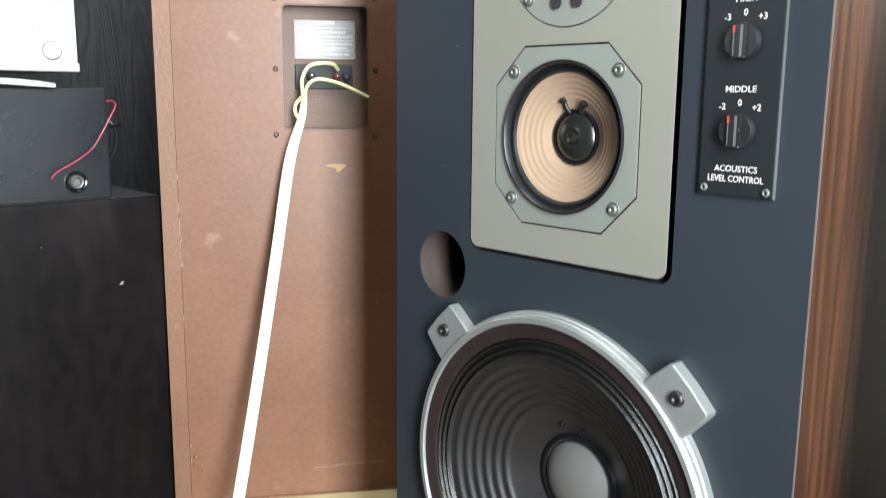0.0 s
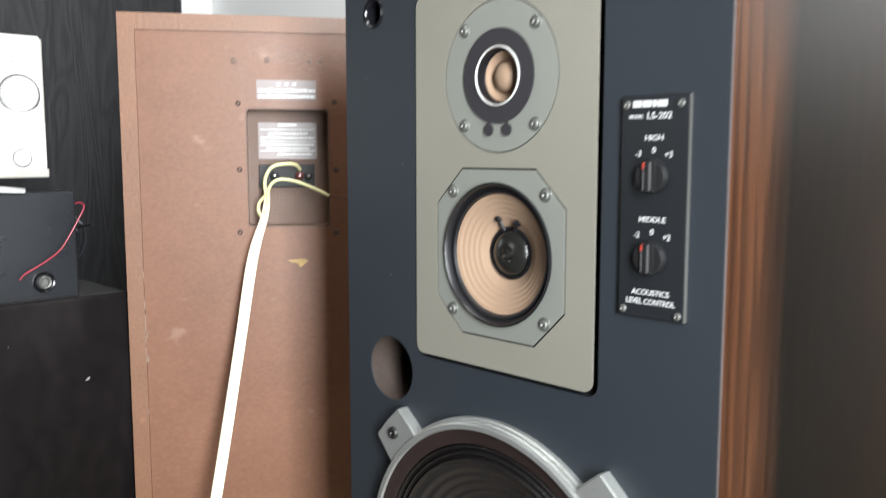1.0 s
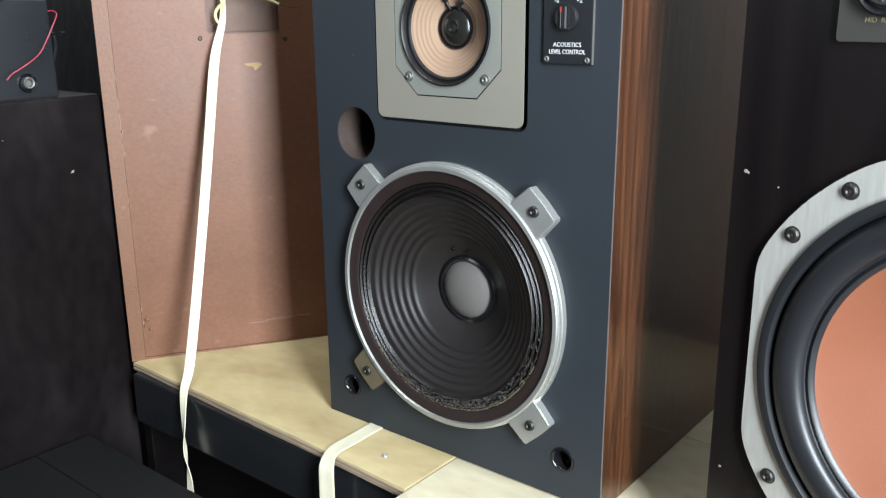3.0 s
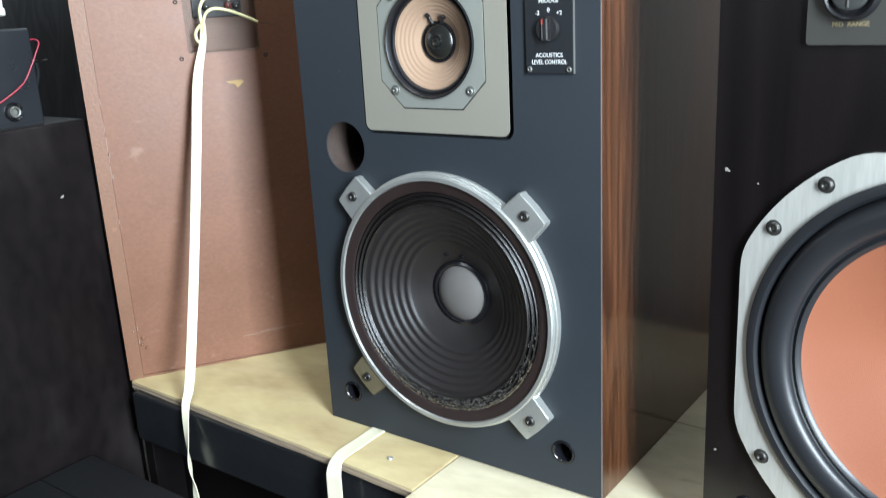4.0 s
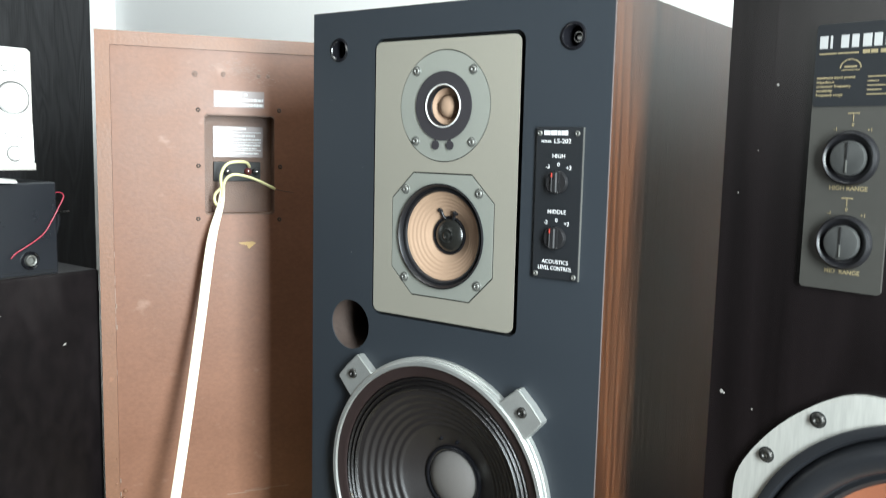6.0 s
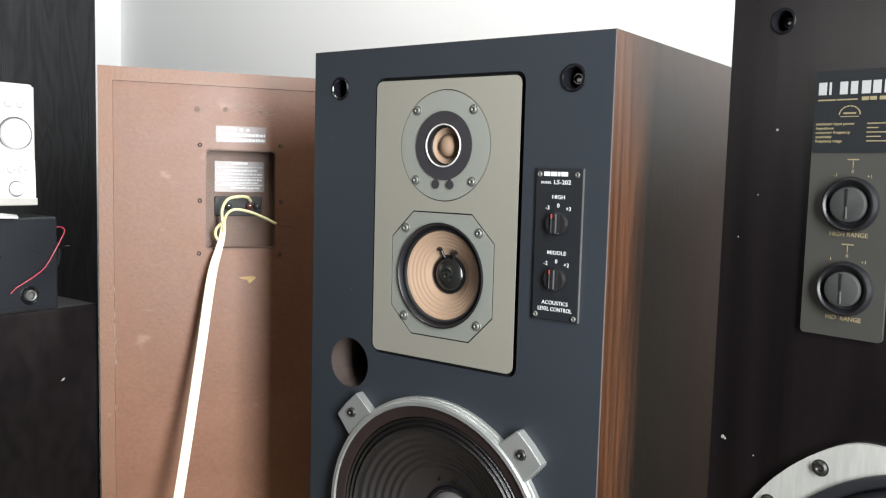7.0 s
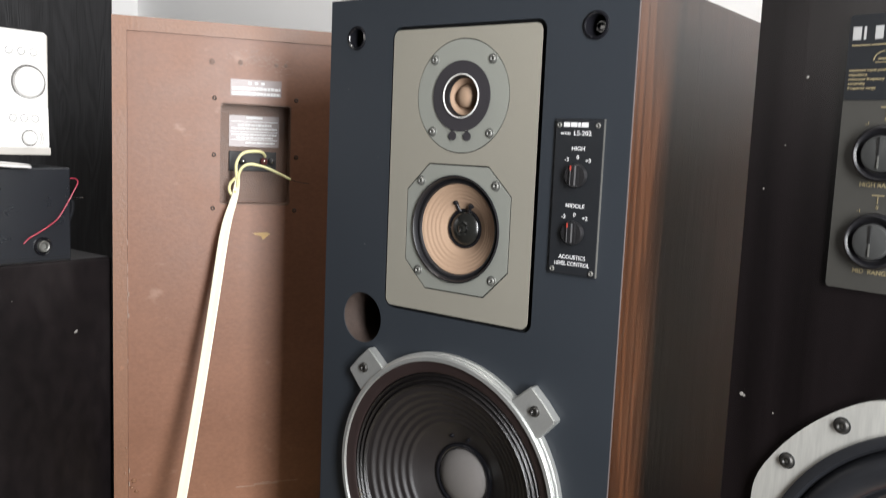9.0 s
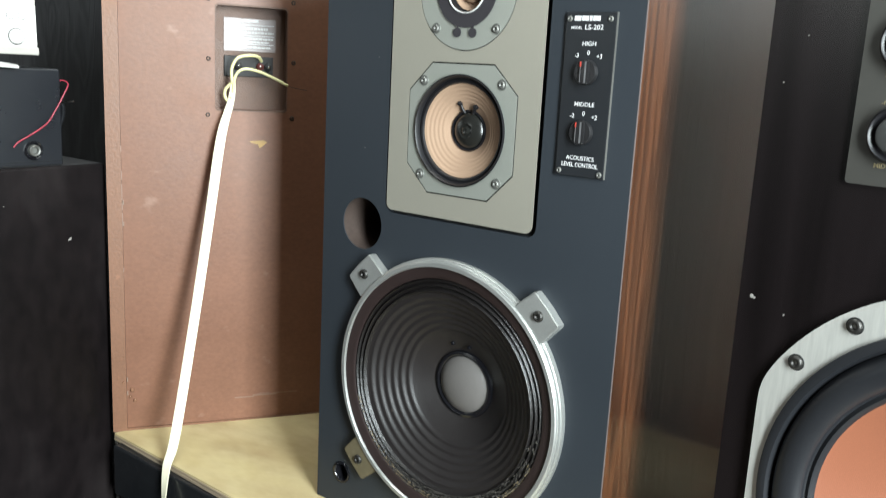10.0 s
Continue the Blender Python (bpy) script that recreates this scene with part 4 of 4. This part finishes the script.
    for k, t in enumerate(("maximum input power", "impedance", "crossover frequency", "sensitivity", "frequency range")):
        z = 0.6205 - 0.0032 * k
        letters(t, x0 + 0.0025, z, 0.0031, yy, GOLD_INK, p, align="LEFT", bold=0.00003)
        bars([(x0 + 0.040, x0 + 0.040 + (0.014, 0.008, 0.017, 0.010, 0.018)[k], z - 0.0004, z + 0.0004)], yy, GOLD_INK, p)
    for kz, word in ((0.5606, "HIGH RANGE"), (0.4974, "MID  RANGE")):
        kx = x0 + 0.0318
        part("knob_ring", lathe([(0.0209, y + 0.001), (0.0207, y - 0.0022), (0.0199, y - 0.0044), (0.0184, y - 0.0052), (0.0166, y - 0.0040), (0.0150, y - 0.0016), (0.0125, y - 0.0010)], kx, kz, 64), RUBBER, p, "glossy black knob collar", True)
        k = part("knob", lathe([(0.0131, y), (0.0131, y - 0.0052), (0.0124, y - 0.0064), (0.0110, y - 0.0068), (0, y - 0.0072)], kx, kz, 64), KNOB_GREY, p, "round dark grey range knob", True)
        part("pointer_slot", box(kx - 0.0008, kx + 0.0008, y - 0.0078, y - 0.0064, kz - 0.0010, kz + 0.0120, 0.0003), GAP, k)
        part("slot_edge", box(kx - 0.0004, kx + 0.0006, y - 0.0076, y - 0.0066, kz - 0.0105, kz - 0.0015), SCREW, k)
        bars([(kx - 0.00025, kx + 0.00025, kz + 0.0275, kz + 0.0325), (kx - 0.0042, kx + 0.0042, kz + 0.0330, kz + 0.0339)], y - 0.0001, GOLD_INK, p, "tick_mark")
        for t, dx, dz in (("-1", -0.0125, 0.0215), ("0", 0, 0.0247), ("+1", 0.0125, 0.0210)):
            letters(t, kx + dx, kz + dz, 0.0038, y - 0.0001, GOLD_INK, p)
        letters(word, kx, kz - 0.0225, 0.0047, y - 0.0001, GOLD_INK, p, bold=0.00005)
    # upper drivers
    for nm, zz, xx, r in (("midrange_driver", 0.51, 0.262, 0.052), ("tweeter", 0.635, 0.262, 0.042)):
        u = part(nm, lathe([(r, 0.001), (r, -0.004), (r * 0.78, -0.004), (r * 0.70, 0.004), (r * 0.35, 0.012), (0, 0.006)], xx, zz, 64), GREY_RUBBER, s, "round black driver", True)
    for x, z, r in ((0.0113, 0.3600, 0.0016), (0.0135, 0.3590, 0.0010), (0.0395, 0.3510, 0.0007), (0.0430, 0.6170, 0.0010), (0.0150, 0.5300, 0.0006), (0.0105, 0.1005, 0.0012), (0.030, 0.565, 0.0005)):
        part("paint_nick", lathe([(0, -0.0004), (r, -0.0003), (r * 1.1, 0.0002)], x, z, 8), CHIP, s)
    return s


blue_speaker()
brown_speaker()
black_speaker()

# flat cream cable from the terminals over the shelf edge
A = radians(57)


def on_back(sx, off, z):
    return Vector((-0.350 + sx * math.cos(A) + off * math.sin(A), -0.061 + sx * math.sin(A) - off * math.cos(A), z))


cab = thing("ribbon_cable", pose(0, 0, 0), "flat cream twin cable hanging from the terminals over the board edge", "cable", "flat cables")
W2 = Vector((0.0050, 0.0042, 0))
rows = [(on_back(0.1665, 0.008, 0.500), W2 * 0.40), (on_back(0.1625, 0.012, 0.470), W2 * 0.70), (Vector((-0.2455, 0.0470, 0.42)), W2), (Vector((-0.2345, 0.0200, 0.32)), W2), (Vector((-0.2185, -0.0190, 0.18)), W2),
        (Vector((-0.2025, -0.0620, 0.035)), W2), (Vector((-0.1985, -0.0790, -0.004)), Vector((0.0056, 0.002, 0))), (Vector((-0.1930, -0.0880, -0.05)), Vector((0.0046, -0.001, 0.001))), (Vector((-0.1900, -0.091, -0.085)), Vector((0.0022, -0.004, 0.0))), (Vector((-0.182, -0.094, -0.125)), Vector((0.0046, 0.001, 0.002))), (Vector((-0.177, -0.100, -0.18)), Vector((0.006, 0.003, 0.0)))]
part("flat_cable", ribbon(rows), CREAM, cab)
part("strand", tube([on_back(0.1645, 0.009, 0.492), on_back(0.1635, 0.010, 0.512), on_back(0.1715, 0.010, 0.5270), on_back(0.1865, 0.008, 0.5310), on_back(0.1995, 0.004, 0.5300), on_back(0.2055, -0.004, 0.5240)], 0.0022), YELLOWED, cab, "yellowed bare-ended strand", True)
part("strand", tube([on_back(0.1650, 0.010, 0.480), on_back(0.1685, 0.012, 0.503), on_back(0.1795, 0.013, 0.5125), on_back(0.1985, 0.012, 0.5105), on_back(0.2185, 0.013, 0.5030), on_back(0.2395, 0.014, 0.4925)], 0.0020), YELLOWED, cab, "yellowed bare-ended strand", True)
part("strand", tube([on_back(0.1655, 0.008, 0.495), on_back(0.1565, 0.004, 0.485), on_back(0.1550, 0.004, 0.475), on_back(0.1595, 0.008, 0.468), on_back(0.1630, 0.011, 0.475)], 0.0022), YELLOWED, cab, "", True)
part("copper_end", tube([on_back(0.2395, 0.014, 0.4925), on_back(0.2515, 0.013, 0.4895), on_back(0.2665, 0.012, 0.4875)], 0.0005), DARK_SCREW, cab)

cab2 = thing("ribbon_cable", pose(0, 0, 0), "flat cream twin cable running out from under the loudspeaker", "cable", "flat cables")
V2 = Vector((0.0100, -0.0035, 0))
rows = [(Vector((0.079, 0.02, 0.0010)), V2), (Vector((0.078, -0.004, 0.0012)), V2), (Vector((0.080, -0.045, 0.0016)), V2), (Vector((0.084, -0.078, 0.0030)), V2), (Vector((0.087, -0.0915, -0.008)), Vector((0.0100, 0.001, 0))), (Vector((0.088, -0.094, -0.03)), Vector((0.0098, 0.002, 0))), (Vector((0.088, -0.0945, -0.09)), Vector((0.0098, 0.002, 0))), (Vector((0.088, -0.095, -0.20)), Vector((0.0098, 0.002, 0)))]
part("flat_cable", ribbon(rows), CREAM, cab2)

# stack at the side, facing along +x: local x is the world's y
SIDE = pose(-0.370, 0, 0, 0, 0, 90)
bc = thing("black_cabinet", SIDE, "black scuffed loudspeaker cabinet seen from its side", "cabinet")
part("body", box(-0.460, -0.0495, 0.0, 0.38, FLOOR_Z, 0.3770, 0.004, segments=3), BLACK_SCUFFED, bc)
part("top_panel", box(-0.4560, -0.0535, 0.004, 0.376, 0.3740, 0.3774, 0.0006), LIGHTER_TOP, bc, "dark grey top, lighter than the cabinet body")
part("paint_nick", sheet([(-0.1075, 0.2765), (-0.1030, 0.2770), (-0.1020, 0.2805), (-0.1050, 0.2800)], [], -0.0006, 0.0006), CHIP, bc, "small bare chip")
part("paint_nick", lathe([(0, -0.0004), (0.0006, -0.0003), (0.0006, 0.0003)], -0.19, 0.33, 8), CHIP, bc)

ab = thing("subwoofer_box", pose(-0.3715, 0, 0, 0, 0, 90), "black vinyl box with a chrome jack, on the black cabinet", "box")
part("body", box(-0.390, -0.1085, 0.0, 0.26, 0.3774, 0.5010, 0.0025), BOX_BLACK, ab)
jk = part("jack", lathe([(0.0122, 0.001), (0.0122, -0.0022), (0.0112, -0.0034), (0.0092, -0.0028), (0.0080, 0.0)], -0.1480, 0.3985, 32), GLOSS, ab, "black jack with chrome nut", True)
part("nut", lathe([(0.0076, 0.0), (0.0074, -0.0050), (0.0064, -0.0060), (0.0048, -0.0052), (0.0042, -0.001), (0, -0.001)], -0.1480, 0.3985, 24), SCREW, jk, "", True)
part("seam", box(-0.388, -0.1105, -0.0006, 0.001, 0.3835, 0.3842), GAP, ab)

rw = thing("red_wire", SIDE, "thin loose red wire hanging over the black box", "wire")
part("strand", tube([(-0.1755, -0.004, 0.4040), (-0.1700, -0.006, 0.4105), (-0.158, -0.005, 0.4165), (-0.143, -0.005, 0.4250), (-0.130, -0.005, 0.4350), (-0.1185, -0.004, 0.4510), (-0.1085, -0.004, 0.4680), (-0.1005, -0.002, 0.4815), (-0.1010, 0.006, 0.4865), (-0.1065, 0.012, 0.4855)], 0.0009, 8), RED_WIRE, rw, "", True)

bw = thing("coiled_cable", SIDE @ pose(0.013, 0, -0.012), "coiled black cable behind the box", "cable")
part("strand", tube([(-0.1095, 0.05, 0.480), (-0.0980, 0.045, 0.470), (-0.0930, 0.05, 0.452), (-0.0960, 0.06, 0.432), (-0.1060, 0.07, 0.424), (-0.1090, 0.08, 0.43)], 0.0028), GREY_RUBBER, bw, "", True)
part("strand", tube([(-0.1095, 0.06, 0.472), (-0.1010, 0.055, 0.462), (-0.0985, 0.06, 0.450), (-0.1010, 0.07, 0.434), (-0.1080, 0.08, 0.428)], 0.0022), GREY_RUBBER, bw, "", True)
part("plug_tip", tube([(-0.1085, 0.03, 0.4680), (-0.1020, 0.02, 0.4705), (-0.0965, 0.015, 0.4715)], 0.0012), CHROME, bw, "", True)

dk = thing("stereo_unit", SIDE @ pose(0.0040, 0, 0), "silver white mini stereo with round knobs, on the black box", "stereo")
# shell with a leaning, rounded front
prof = [(0.012, 0.6735), (0.004, 0.6720), (0.0005, 0.6680), (0.0, 0.6600), (-0.002, 0.5790), (-0.0015, 0.5770), (-0.0035, 0.5755), (-0.005, 0.5300), (-0.0035, 0.5240), (0.16, 0.5240), (0.16, 0.6735)]
bm = bmesh.new()
rows = [[bm.verts.new((x, y, z)) for y, z in prof] for x in (-0.330, -0.1445)]
for j in range(len(prof)):
    bm.faces.new((rows[0][j], rows[1][j], rows[1][(j + 1) % len(prof)], rows[0][(j + 1) % len(prof)]))
bm.faces.new(rows[0])
bm.faces.new(rows[1][::-1])
part("shell", bm, SILVER, dk, "", True)
part("base_strip", box(-0.329, -0.1420, -0.0052, 0.155, 0.5170, 0.5268, 0.0015), SILVER_DARK, dk, "grey base strip")
part("side_bezel", box(-0.1462, -0.1412, 0.0012, 0.155, 0.5280, 0.6700, 0.002), SILVER_DARK, dk, "grey side bezel")
part("joint", box(-0.330, -0.1440, -0.0012, 0.002, 0.5762, 0.5772), SILVER_DARK, dk)


def dial(x, z, r, y, proud, parent, name, material=SILVER):
    k = part(name, lathe([(0, y - proud), (r * 0.86, y - proud), (r * 0.97, y - proud * 0.7), (r, y + 0.002)], x, z, 48), material, parent, "", True)
    part("dial_ring", lathe([(r * 1.01, y - 0.0008), (r * 1.13, y - 0.0006), (r * 1.15, y + 0.0015)], x, z, 48), DIAL_EDGE, k)
    return k


dial(-0.1685, 0.6080, 0.0195, -0.0010, 0.006, dk, "volume_dial")
for x in (-0.1610, -0.1765, -0.192):
    dial(x, 0.6460, 0.0042, -0.0002, 0.0012, dk, "button")
for x in (-0.1618, -0.1760, -0.19):
    dial(x, 0.5630, 0.0042, -0.0036, 0.0012, dk, "button")
dial(-0.1700, 0.5385, 0.0090, -0.0046, 0.004, dk, "tone_dial")
for r in (0.0150, 0.0175):
    part("curved_mark", tube([(-0.1700 + r * math.cos(radians(a)), -0.0052, 0.5385 + r * math.sin(radians(a))) for a in (-32, -15, 0, 15, 32)], 0.0004, 6), SILVER_DARK, dk)
for x in (-0.325, -0.165):
    for y in (0.012, 0.13):
        part("foot", lathe([(0, -0.0005), (0.007, 0.0), (0.008, 0.016)], 0, 0, 20), SILVER_DARK, dk).matrix_local = pose(x, y, 0.5010, -90)
wc = thing("white_cord", SIDE, "short white flat cord under the stereo", "cord")
part("flat_cable", ribbon([(Vector((-0.33, -0.001, 0.5080)), Vector((0, 0.006, 0))), (Vector((-0.23, -0.004, 0.5068)), Vector((0.0, 0.006, 0.002))), (Vector((-0.188, -0.006, 0.5045)), Vector((0.001, 0.006, 0.002))), (Vector((-0.1640, -0.002, 0.5025)), Vector((0.002, 0.006, 0.001)))], 0.003), SILVER, wc)

lc = thing("low_cabinet", pose(0, 0, 0), "dark grey low cabinet in front of the table", "cabinet")
part("body", box(-0.362, -0.02, -0.52, -0.135, FLOOR_Z, -0.110), GREY_CAB, lc)
for k in range(5):
    y = -0.522 + 0.0782 * k
    part("top_board", box(-0.364, -0.018, y, y + 0.0770, -0.110, -0.098, 0.0012), GREY_CAB, lc)
